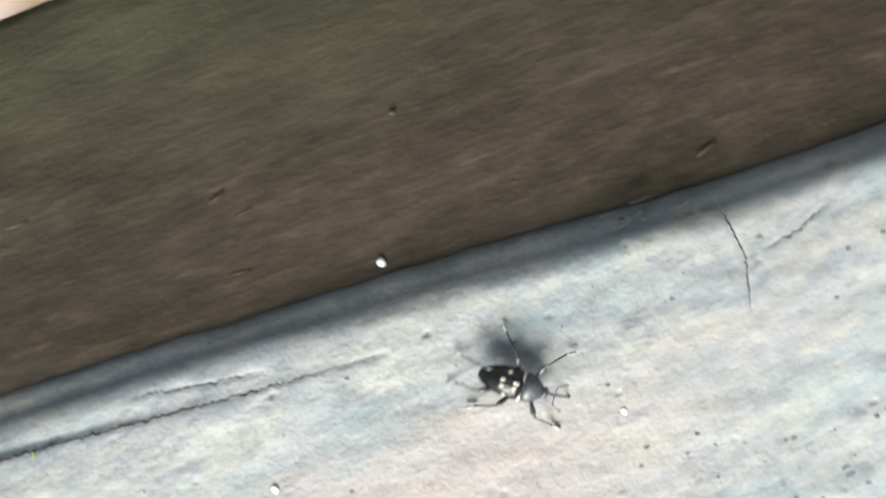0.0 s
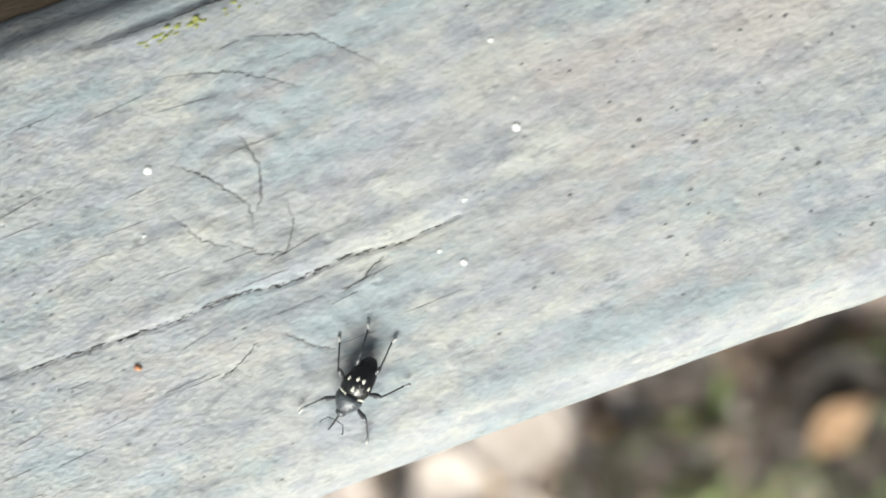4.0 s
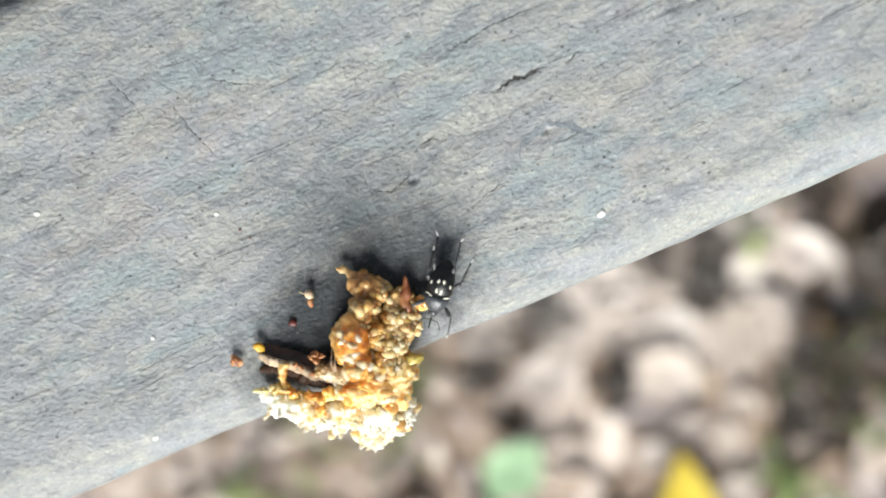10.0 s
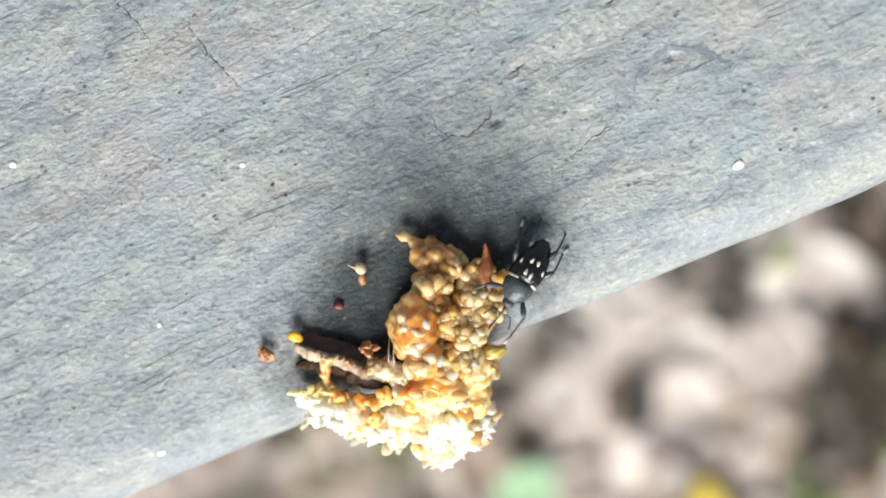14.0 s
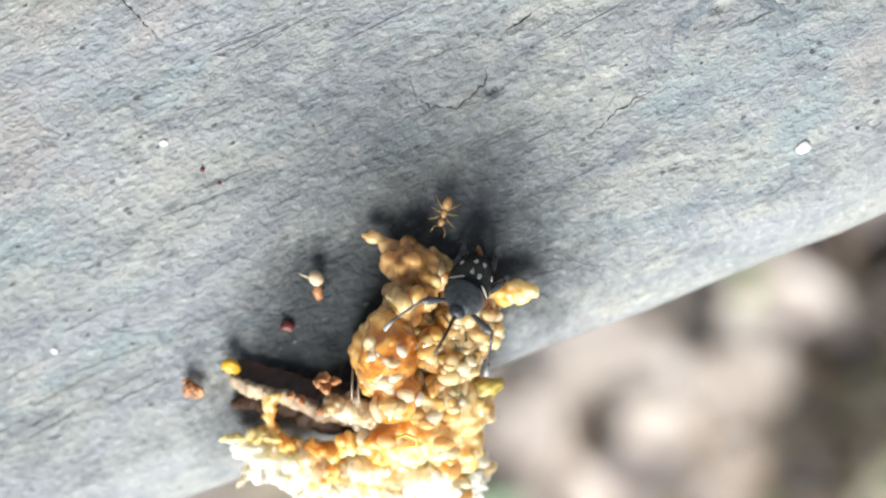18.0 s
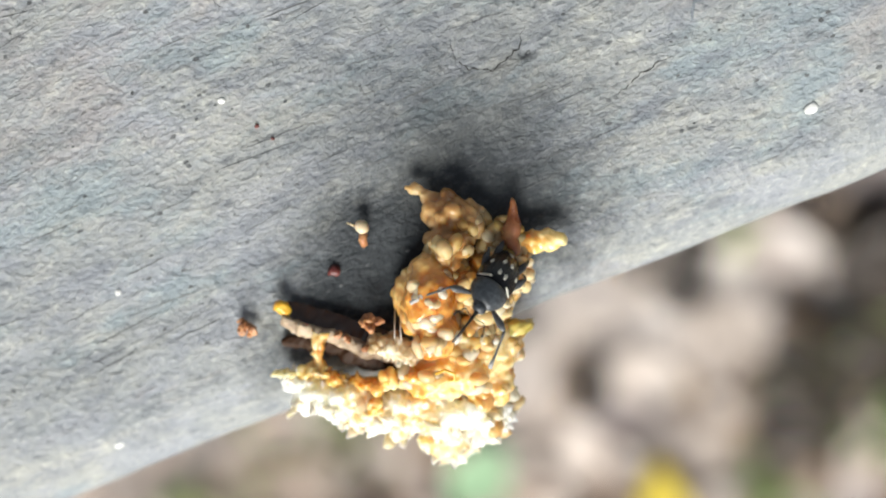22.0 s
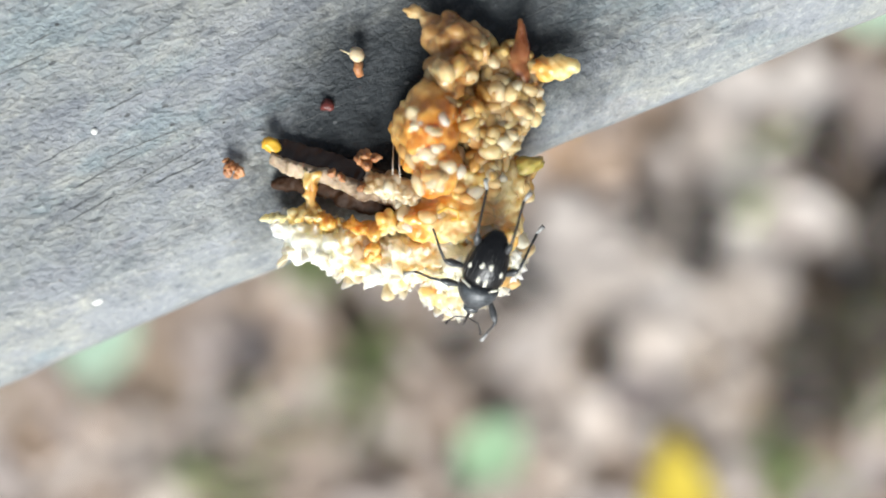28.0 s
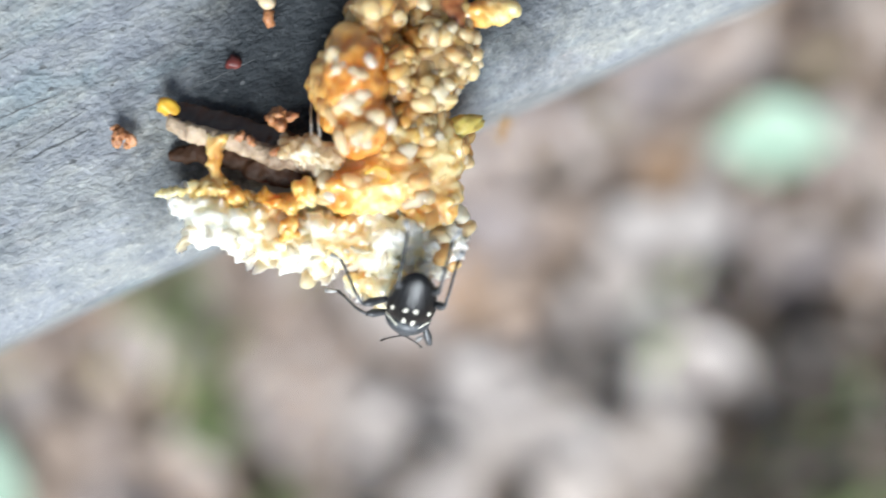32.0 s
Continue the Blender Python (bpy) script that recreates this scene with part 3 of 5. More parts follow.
# the shade down each crack is a near-black ribbon along its groove
for k, (points, width, depth) in enumerate(CRACKS):
    dark_line(points, width * (1.0 if depth > 0.45 else 0.55), k)
# dark marks for pits of the rail: small ragged chips
chips = random.Random(17)
flat_points, faces = [], []
for k in range(3400):
    x, y = chips.uniform(-22, 285), chips.uniform(4.2, 52)
    dense = 1.0 if x > 165 and y < 34 else 0.75 if x < 105 else 0.3
    r = 0.09 + 0.3 * chips.random() ** 2.5 if x > 165 else 0.05 + 0.22 * chips.random() ** 3
    if (chips.random() > dense or (x > 105 and k > 1100)) and k >= len(PITS):
        continue
    if k < len(PITS):
        x, y, r = PITS[k][0], PITS[k][1], PITS[k][2] * 0.6
    n, base = 7, len(flat_points)
    flat_points += [(x, y)] + [(x + r * chips.uniform(0.5, 1.7) * math.cos(q * math.tau / n), y + r * chips.uniform(0.4, 1.0) * math.sin(q * math.tau / n)) for q in range(n)]
    faces += [(base, base + 1 + q, base + 1 + (q + 1) % n) for q in range(n)]
for k in range(150):
    x, y, l, w = chips.uniform(-22, 135), chips.uniform(4.5, 54), chips.uniform(1.5, 7.5), chips.uniform(0.035, 0.085)
    tilt, n, base = chips.gauss(0.02, 0.07), 14, len(flat_points)
    for q in range(n):
        u = q / (n - 1)
        yy = y + tilt * l * u + 0.12 * noise.noise(Vector((u * l * 0.9, k, 3)))
        h = w * min(1, 6 * u, 6 * (1 - u)) * chips.uniform(0.2, 1.0) + 0.01
        flat_points += [(x + l * u, yy + h), (x + l * u, yy - h)]
    faces += [(base + 2 * q, base + 2 * q + 1, base + 2 * q + 3, base + 2 * q + 2) for q in range(n - 1)]
arr = np.array(flat_points)
zz = rail_height(arr[:, 0], arr[:, 1]) - edge_drop(arr[:, 1]) + 0.03
verts = (np.column_stack([arr, zz]) * MM).tolist()
me = bpy.data.meshes.new("pit_marks")
me.from_pydata(verts, [], faces)
me.materials.append(M_PITDARK)
rail_marks = new("pit_marks", me)
rail_marks.parent = rail
tagged(rail_marks, "small dark grey marks for pits and scratches of the rail", kind="stuff")

GROUND = -700.0


def box(bm, x0, x1, y0, y1, z0, z1, rough=0.0, step=12.0, seed=1):
    """A long plank with a slightly uneven, rounded outline."""
    prof = [(y0, z0), (y0, z1 - 1.5), (y0 + 0.6, z1 - 0.4), (y0 + 1.6, z1)]
    m = 14
    prof += [(y0 + 1.6 + (y1 - y0 - 3.2) * q / m, z1) for q in range(1, m)]
    prof += [(y1 - 1.6, z1), (y1 - 0.6, z1 - 0.4), (y1, z1 - 1.5), (y1, z0)]
    rows = []
    x = x0
    while x <= x1 + 0.01:
        rows.append([bm.verts.new(Vector((x, y + rough * noise.noise(Vector((x * 0.06, y * 0.2, seed))) - 0.045 * max(x - 50, -80), z + rough * noise.noise(Vector((x * 0.08, y * 0.3, seed + 9))))) * MM) for y, z in prof])
        x += step
    for a, b in zip(rows, rows[1:]):
        for q in range(len(prof)):
            w = (q + 1) % len(prof)
            bm.faces.new((a[q], b[q], b[w], a[w]))
    bm.faces.new(rows[0])
    bm.faces.new(rows[-1][::-1])
    return finish(bm)


bm = bmesh.new()
brown = part("lower_board", box(bm, -620, 880, 60.6, 108.5, -40, -5.0, 1.0, 4.0), M_BROWN)
tagged(brown, "dark wet brown wooden board with olive moss beside the rail", "board", kind="structure")
for x in (-560, 840):
    bm = bmesh.new()
    made = bmesh.ops.create_cube(bm, size=1.0)["verts"]
    for v in made:
        v.co = Vector((x + v.co.x * 60, 60 + v.co.y * 100, (GROUND - 34) / 2 - 15 + v.co.z * (-GROUND + 10))) * MM
    bmesh.ops.bevel(bm, geom=bm.edges[:], offset=0.004, segments=2, affect="EDGES")
    tagged(part("post", bm, M_OLIVE, None), "plain weathered post under the rail", "post", kind="structure")


# ---- ground with leaf litter ----
def ground_height(x, y):
    return 14 * noise.noise(Vector((x * 0.004, y * 0.004, 3))) + 5 * noise.noise(Vector((x * 0.02, y * 0.02, 1)))


bm = bmesh.new()
steps = [-200000, -40000, -8000, -3000] + list(range(-1500, 1501, 60)) + [3000, 8000, 40000, 200000]
grid = [[bm.verts.new(Vector((x, y, GROUND + (ground_height(x, y) if max(abs(x), abs(y)) < 1600 else 0))) * MM) for y in steps] for x in steps]
for a, b in zip(grid, grid[1:]):
    for q in range(len(steps) - 1):
        bm.faces.new((a[q], b[q], b[q + 1], a[q + 1]))
tagged(part("ground", finish(bm), M_SOIL), "brown forest soil under fallen leaves", "ground", kind="structure")


def leaf(verts, faces, x, y, z, size, wide, yaw, tilt, lean, curl, teeth=0.0, rng=random):
    """One curled leaf blade with a midrib fold, as lists of points and faces."""
    turn = (Matrix.Translation((x, y, z)) @ pose(0, 0, 0, tilt, lean, yaw)).to_3x3()
    base = len(verts)
    rows = 7
    for i in range(rows):
        u = i / (rows - 1)
        w = wide * size * math.sin(math.pi * min(max(u, 0.03), 0.97) ** 0.85) * (1 + teeth * math.sin(u * 21))
        bend = curl * size * (u - 0.5) ** 2
        for s in (-1, -0.5, 0, 0.5, 1):
            p = turn @ Vector(((u - 0.5) * size, s * w, bend + abs(s) * w * 0.18 + 0.03 * size * math.sin(u * 9 + s * 3)))
            verts.append(((p.x + x) * MM, (p.y + y) * MM, (p.z + z) * MM))
    for i in range(rows - 1):
        for q in range(4):
            a = base + i * 5 + q
            faces.append((a, a + 5, a + 6, a + 1))


rng = random.Random(7)
verts, faces = [], []
for k in range(6200):
    x, y = rng.uniform(-650, 850), rng.uniform(-800, 700)
    size = rng.uniform(20, 66)
    leaf(verts, faces, x, y, GROUND + ground_height(x, y) + rng.uniform(2, 13), size, rng.uniform(0.16, 0.36), rng.uniform(0, 360), rng.uniform(-11, 11), rng.uniform(-11, 11), rng.uniform(-0.3, 0.4), 0.05)
me = bpy.data.meshes.new("leaf_litter")
me.from_pydata(verts, [], faces)
me.polygons.foreach_set("use_smooth", [True] * len(faces))
me.materials.append(M_LITTER)
tagged(new("leaf_litter", me), "dry brown and tan fallen leaves covering the soil", "leaf litter", kind="stuff")

verts, faces = [], []
for cx, cy, n, spread in ((360, -335, 110, 50), (218, -315, 50, 28), (172, -278, 24, 22), (-112, -160, 8, 14), (-112, -25, 16, 18), (-129, -90, 18, 10), (-137, -185, 14, 16), (-238, -215, 22, 20), (152, -155, 7, 12), (112, -330, 14, 12)):
    for k in range(n):
        x, y = cx + rng.gauss(0, spread), cy + rng.gauss(0, spread)
        leaf(verts, faces, x, y, GROUND + ground_height(x, y) + rng.uniform(14, 34), rng.uniform(25, 60), 0.06, rng.uniform(0, 360), rng.uniform(-60, 60), rng.uniform(-50, 50), 0.5)
me = bpy.data.meshes.new("grass")
me.from_pydata(verts, [], faces)
me.polygons.foreach_set("use_smooth", [True] * len(faces))
me.materials.append(M_GRASS)
tagged(new("grass", me), "short green grass blades among fallen leaves", "grass", kind="stuff")


# dark leaves whose colour stands in for shade in the hollows
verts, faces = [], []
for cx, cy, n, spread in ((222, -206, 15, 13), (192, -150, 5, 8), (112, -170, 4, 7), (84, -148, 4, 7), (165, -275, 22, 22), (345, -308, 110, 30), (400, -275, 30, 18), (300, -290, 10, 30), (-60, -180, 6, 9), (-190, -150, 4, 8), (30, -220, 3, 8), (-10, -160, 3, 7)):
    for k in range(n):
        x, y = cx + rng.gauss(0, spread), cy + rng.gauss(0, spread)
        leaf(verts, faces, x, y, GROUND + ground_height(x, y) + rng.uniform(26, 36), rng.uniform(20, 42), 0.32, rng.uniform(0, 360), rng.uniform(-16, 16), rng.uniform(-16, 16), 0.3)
me = bpy.data.meshes.new("gap_shade_leaves")
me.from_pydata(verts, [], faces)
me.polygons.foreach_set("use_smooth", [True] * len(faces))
me.materials.append(M_GAPSHADE)
tagged(new("gap_shade_leaves", me), "leaves painted dark for shaded hollows of the litter", "leaf litter", kind="stuff")


# pale bleached leaves on top of the litter
verts, faces = [], []
for cx, cy, n, spread in ((140, -120, 12, 30), (65, -195, 22, 26), (25, -165, 14, 24), (95, -300, 6, 30), (150, -215, 8, 20), (0, -110, 6, 18)):
    for k in range(n):
        x, y = cx + rng.gauss(0, spread), cy + rng.gauss(0, spread)
        leaf(verts, faces, x, y, GROUND + ground_height(x, y) + rng.uniform(15, 24), rng.uniform(28, 60), 0.34, rng.uniform(0, 360), rng.uniform(-10, 10), rng.uniform(-10, 10), 0.2)
me = bpy.data.meshes.new("bleached_leaves")
me.from_pydata(verts, [], faces)
me.polygons.foreach_set("use_smooth", [True] * len(faces))
me.materials.append(M_BLEACHED)
tagged(new("bleached_leaves", me), "pale pinkish bleached leaves on the litter", "leaf litter", kind="stuff")


def single_leaf(x, y, size, wide, yaw, mat, label, lift=30):
    verts, faces = [], []
    leaf(verts, faces, 0, 0, 0, size, wide, 0, 4, 3, 0.25)
    me = bpy.data.meshes.new("fallen_leaf")
    me.from_pydata(verts, [], faces)
    me.polygons.foreach_set("use_smooth", [True] * len(faces))
    me.materials.append(mat)
    ob = new("fallen_leaf", me)
    ob.matrix_basis = pose(x * MM, y * MM, (GROUND + ground_height(x, y) + lift) * MM, 0, 0, yaw)
    bm = bmesh.new()
    tube(bm, [(size * u, 0, 0.25 * size * u * u + 0.02 * size) for u in (-0.62, -0.4, -0.1, 0.2, 0.46)], (1.3, 1.1, 0.9, 0.7, 0.3), 6)
    part("midrib", finish(bm), mat, ob)
    return tagged(ob, label, "leaf")


single_leaf(316, -284, 48, 0.32, 20, M_TANLEAF, "orange-brown fallen leaf on leaves painted dark for shaded hollows", 44)
single_leaf(194, -63, 34, 0.36, 40, M_TANLEAF, "orange-brown fallen leaf on the litter", 34)
single_leaf(-64, -249, 52, 0.42, 30, M_GREEN, "small round green leaf lying on the litter")
single_leaf(35, -325, 95, 0.24, 75, M_YELLOW, "bright yellow fallen leaf on the litter")
single_leaf(269, -75, 80, 0.3, -20, M_PALEGREEN, "pale green leaf lying on the litter")
single_leaf(-268, -73, 80, 0.36, 60, M_PALEGREEN, "pale green leaf lying on the litter")


# ---- torn fruit on the edge of the rail ----
FX, FY = 30.0, 0.0
fruit = thing("torn_fruit", FX, FY, 0, "torn amber fig flesh with pale seeds on the rail's edge", "fruit")


def flesh(name, lobes, mat, label, grain, height, seed, voxel=0.17, jag=0.0, torn=0.0):
    """Overlapping lumps fused into one torn mass with a knobbly, seedy surface."""
    bm = bmesh.new()
    for k, (c, radii, turn) in enumerate(lobes):
        c = (c[0] - FX, c[1] - FY, c[2])
        for v in blob(bm, c, radii, turn, 4, 0.16 if grain > 2.2 else 0.26, 0.7, seed + k):
            v.co /= MM
    me = bpy.data.meshes.new(name)
    bm.to_mesh(me)
    bm.free()
    tmp = new("tmp", me)
    fuse = tmp.modifiers.new("fuse", "REMESH")
    fuse.mode, fuse.voxel_size = "VOXEL", voxel
    done = bpy.data.meshes.new_from_object(tmp.evaluated_get(bpy.context.evaluated_depsgraph_get()))
    bpy.data.objects.remove(tmp)
    bm = bmesh.new()
    bm.from_mesh(done)
    for k in range(3):
        bmesh.ops.smooth_vert(bm, verts=bm.verts, factor=0.5, use_axis_x=True, use_axis_y=True, use_axis_z=True)
    bm.normal_update()
    moves = []
    for v in bm.verts:
        p = v.co * (1 / grain) + Vector((seed, seed, seed))
        d = noise.voronoi(p)[0]
        knob = max(0.0, 1 - (d[0] / 0.62) ** 2) * min(1.0, (d[1] - d[0]) * 3.5)
        mask = min(1, max(0, 0.55 + 1.6 * noise.noise(v.co * 0.33 + Vector((seed * 3, 0, 0)))))
        rag = abs(noise.noise(v.co * 0.8 + Vector((seed, 0, 0)))) + 0.4 * abs(noise.noise(v.co * 1.7))
        moves.append(v.normal * (torn * (rag - 0.4) + height * knob * mask + 0.16 * noise.noise(v.co * 1.3) + 0.02 * noise.noise(v.co * 4.5) + jag * max(0, noise.noise(v.co * 2.1 + Vector((7, 3, 1)))) ** 2 * 2.2))
    for v, m in zip(bm.verts, moves):
        v.co = (v.co + m) * MM
    return part(name, bm, mat, fruit, label)


upper_flesh = flesh("upper_flesh", [((33.2, 3.0, 2.7), (3.7, 2.4, 3.3), (0, -8, 64)), ((32.3, -0.8, 2.4), (2.3, 1.9, 3.0), (0, 0, 20)), ((31.6, 2.0, 1.2), (2.2, 3.4, 1.8), (0, 0, 0))], M_FLESH, "glossy amber bulging flesh", 2.4, 0.14, 1, 0.15, 0.0, 0.35)
top_flesh = flesh("top_flesh", [((37.2, 8.0, 1.5), (2.6, 1.6, 1.9), (0, 0, 72)), ((37.9, 8.4, 1.2), (1.4, 1.6, 1.6), (0, 0, 0)), ((36.3, 10.4, 1.0), (1.2, 0.7, 0.9), (0, 0, 110)), ((35.4, 11.7, 0.8), (0.9, 0.55, 0.6), (0, 0, 150)), ((36.0, 6.0, 2.2), (2.0, 1.9, 2.4), (0, 0, 0)), ((38.8, 7.4, 1.2), (1.5, 1.8, 1.5), (0, 0, 0)), ((36.4, 9.0, 1.3), (1.3, 1.6, 1.4), (0, 0, 0))], M_OCHRE, "dull ochre flesh", 1.9, 0.6, 2, 0.13, 0.0, 0.35)
seed_bed = flesh("seed_bed", [((39.0, 2.2, 0.8), (3.8, 2.7, 1.9), (0, 0, 60)), ((37.2, 0.0, 1.2), (2.2, 2.0, 2.0), (0, 0, 0)), ((40.6, 4.8, 0.8), (1.9, 1.6, 1.4), (0, 0, 0)), ((36.2, 2.2, 1.5), (1.9, 2.6, 2.0), (0, 0, 0)), ((35.6, -1.8, 1.2), (2.0, 1.8, 1.9), (0, 0, 0))], M_BED, "brownish flesh packed with seeds", 1.25, 0.55, 3, 0.13)
chunk = flesh("chunk", [((43.6, 3.3, 0.9), (1.9, 1.0, 0.9), (0, 0, -20)), ((44.9, 2.9, 1.0), (0.9, 0.8, 0.8), (0, 0, -40)), ((42.2, 3.8, 0.7), (1.3, 0.9, 0.8), (0, 0, -20))], M_AMBER, "orange-edged pale chunk", 1.6, 0.15, 4, 0.11, 0.1, 0.3)
mid_flesh = flesh("mid_flesh", [((31.4, -4.4, 0.9), (4.4, 2.5, 2.7), (0, 0, -20)), ((36.0, -4.4, -0.2), (2.9, 2.5, 2.6), (0, 0, 30)), ((34.3, -7.2, -0.3), (2.6, 2.2, 2.6), (0, 0, 0)), ((34.0, -2.6, 1.6), (2.4, 1.6, 1.9), (0, 0, 0))], M_AMBER, "amber flesh with pale seeds", 2.0, 0.6, 5, 0.15, 0.0, 0.5)
lower_flesh = flesh("lower_flesh", [((30.8, -8.8, -0.8), (4.8, 2.9, 2.7), (0, 0, -28)), ((29.2, -11.4, -1.0), (2.7, 1.6, 2.0), (0, 0, -20)), ((33.6, -10.2, -0.8), (1.9, 1.6, 1.8), (0, 0, 0)), ((25.6, -6.3, -0.6), (3.6, 2.6, 2.3), (0, 0, -35)), ((22.0, -3.8, 0.0), (3.3, 2.3, 1.8), (0, 0, -42)), ((19.7, -1.9, 0.5), (2.0, 1.7, 1.4), (0, 0, -50)), ((18.5, -0.4, 0.5), (1.3, 1.0, 1.1), (0, 0, -30)), ((18.6, -2.4, 0.1), (1.3, 1.2, 1.0), (0, 0, -20))], M_PALE, "pale cream flesh hanging past the rail's edge", 1.9, 0.4, 6, 0.14, 0.6, 0.6)
orange_rim = flesh("orange_rim", [((18.3, 0.7, 1.0), (1.5, 0.4, 0.5), (0, 0, -25)), ((20.4, 0.0, 1.0), (1.6, 0.6, 0.6), (0, 0, -8)), ((22.0, -1.2, 1.1), (1.3, 0.6, 0.5), (0, 0, -45)), ((24.2, -2.6, 1.2), (1.5, 0.6, 0.6), (0, 0, -30)), ((26.3, -3.2, 1.4), (1.9, 0.6, 0.7), (0, 0, 12)), ((24.4, -5.0, 1.5), (1.0, 0.7, 0.5), (0, 0, 30))], M_AMBER, "orange juicy rim of the pale flesh", 1.1, 0.45, 9, 0.11, 0.3, 0.8)
dark_pulp = flesh("dark_pulp", [((22.3, 1.9, 0.1), (2.7, 1.0, 0.6), (0, 0, -32)), ((25.0, -0.5, 0.2), (2.4, 1.1, 0.6), (0, 0, -40)), ((27.2, -1.9, 0.3), (1.8, 0.9, 0.6), (0, 0, -30)), ((19.9, 3.0, -0.1), (1.4, 0.7, 0.4), (0, 0, -20))], M_PULP, "dark red-brown pulp under the rind", 1.5, 0.15, 12, 0.13, 0.0, 0.25)
rind_end = flesh("rind_end", [((27.9, -0.5, 1.4), (1.9, 1.2, 1.3), (0, 0, -38)), ((26.6, 0.4, 1.3), (1.1, 0.9, 1.1), (0, 0, 0)), ((29.3, -1.6, 1.5), (1.3, 1.1, 1.4), (0, 0, 0))], M_PITH, "whitish fibrous pith", 0.9, 0.12, 8, 0.11, 0.2, 0.7)


def bumpy(bm, cuts, amount, freq):
    """Splits a coarse mesh and roughens it."""
    finish(bm)
    bmesh.ops.subdivide_edges(bm, edges=bm.edges[:], cuts=cuts, use_grid_fill=True)
    bm.normal_update()
    for v in bm.verts:
        v.co += v.normal * amount * MM * (noise.noise(v.co * freq) + 0.5 * noise.noise(v.co * freq * 2.4))
    return bm


# spike of red-brown flesh with a drawn-out tip
bm = bmesh.new()
tube(bm, [(x - FX, y - FY, z) for x, y, z in ((40.6, 3.0, 0.8), (41.4, 4.4, 1.4), (41.9, 5.5, 1.7), (42.4, 6.5, 1.9), (42.8, 7.3, 2.1), (42.9, 7.9, 2.2))], (1.2, 1.0, 0.72, 0.42, 0.2, 0.05), 12)
part("spike", bumpy(bm, 2, 0.4, 800), M_REDFLESH, fruit, "pointed red-brown flesh")

# strip of torn rind: a wide trough with a ragged pale rim and a dark inside, and an orange tip
RIND = [(20.4, 6.2), (21.6, 5.1), (22.9, 4.1), (24.4, 2.9), (26.0, 1.4), (27.6, 0.0), (29.0, -1.2)]


def strip(name, shape, mat, label, rough, seed):
    bm = bmesh.new()
    rows = []
    n = 72
    for i in range(n + 1):
        u = 6 * i / n
        k = min(int(u), 5)
        x = RIND[k][0] + (RIND[k + 1][0] - RIND[k][0]) * (u - k)
        y = RIND[k][1] + (RIND[k + 1][1] - RIND[k][1]) * (u - k)
        wob = noise.noise(Vector((u * 1.3, 1.0, 5)))
        rag = 0.14 * noise.noise(Vector((u * 4.3, seed, 2)))
        wide = 0.75 + 0.25 * math.sin(min(u, 1.2) / 1.2 * 1.57)
        rows.append([bm.verts.new(Vector((x - FX + wide * 0.74 * o * (1 + 0.25 * wob) + 0.2 * noise.noise(Vector((u * 2.2, o, seed))), y - FY + wide * 0.95 * o * (1 + 0.25 * wob), z * (0.8 + 0.05 * u + 0.4 * wob) + (rag if z > 0.8 else 0))) * MM) for o, z in shape])
    m = len(shape)
    for a, b in zip(rows, rows[1:]):
        for q in range(m):
            w = (q + 1) % m
            bm.faces.new((a[q], b[q], b[w], a[w]))
    bm.faces.new(rows[0])
    bm.faces.new(rows[-1][::-1])
    finish(bm)
    for v in bm.verts:
        v.co += v.normal * rough * MM * (noise.noise(v.co * 2600) + 0.7 * noise.noise(v.co * 1100))
    return part(name, bm, mat, fruit, label)


strip("rind", ((-1.0, 0.05), (-1.5, 0.5), (-1.55, 1.0), (-1.35, 1.4), (-1.0, 1.6), (-0.65, 1.62), (-0.4, 1.4), (-0.5, 0.05)), M_RIND, "pale brown bark-like strip of torn rind", 0.17, 1)
strip("rind_lining", ((-0.6, 0.04), (-0.6, 1.3), (-0.35, 1.05), (0.0, 0.7), (0.3, 0.4), (0.55, 0.2), (0.7, 0.08), (0.7, 0.03)), M_RINDIN, "dark wet inside of the rind", 0.16, 2)
bm = bmesh.new()
blob(bm, (20.2 - FX, 6.5 - FY, 0.75), (0.6, 0.9, 0.55), (0, 0, 40), 3, 0.5, 1.6, 3)
part("rind_tip", bm, M_TIP, fruit, "orange-yellow tip of the rind")
bm = bmesh.new()
tube(bm, [(x - FX, y - FY, z) for x, y, z in ((22.6, 3.2, 1.0), (21.9, 2.3, 1.1), (21.5, 1.4, 1.0), (21.2, 0.5, 1.0), (20.8, -0.2, 1.0))], (1.0, 0.5, 0.32, 0.5, 1.1), 8)
part("strand", bumpy(bm, 3, 0.5, 1000), M_FLESH, fruit)
for pts in (((29.6, 2.6, 1.2), (29.1, 1.4, 2.2), (28.7, 0.4, 2.6)), ((30.2, 2.4, 1.5), (29.5, 1.0, 2.4), (29.2, 0.0, 2.8))):
    bm = bmesh.new()
    tube(bm, [(x - FX, y - FY, z) for x, y, z in pts], (0.06, 0.07, 0.05), 5)
    part("fibre", finish(bm), M_PITH, fruit, "thin pale fibre")
bm = bmesh.new()
tube(bm, [(x - FX, y - FY, z) for x, y, z in ((31.0, -3.6, 4.1), (31.9, -3.5, 4.4), (32.6, -4.1, 4.5), (32.3, -4.7, 4.3), (31.8, -4.5, 4.2))], (0.12, 0.13, 0.13, 0.12, 0.09), 6)
part("curled_fibre", finish(bm), M_TIP, fruit, "thin curled orange fibre")
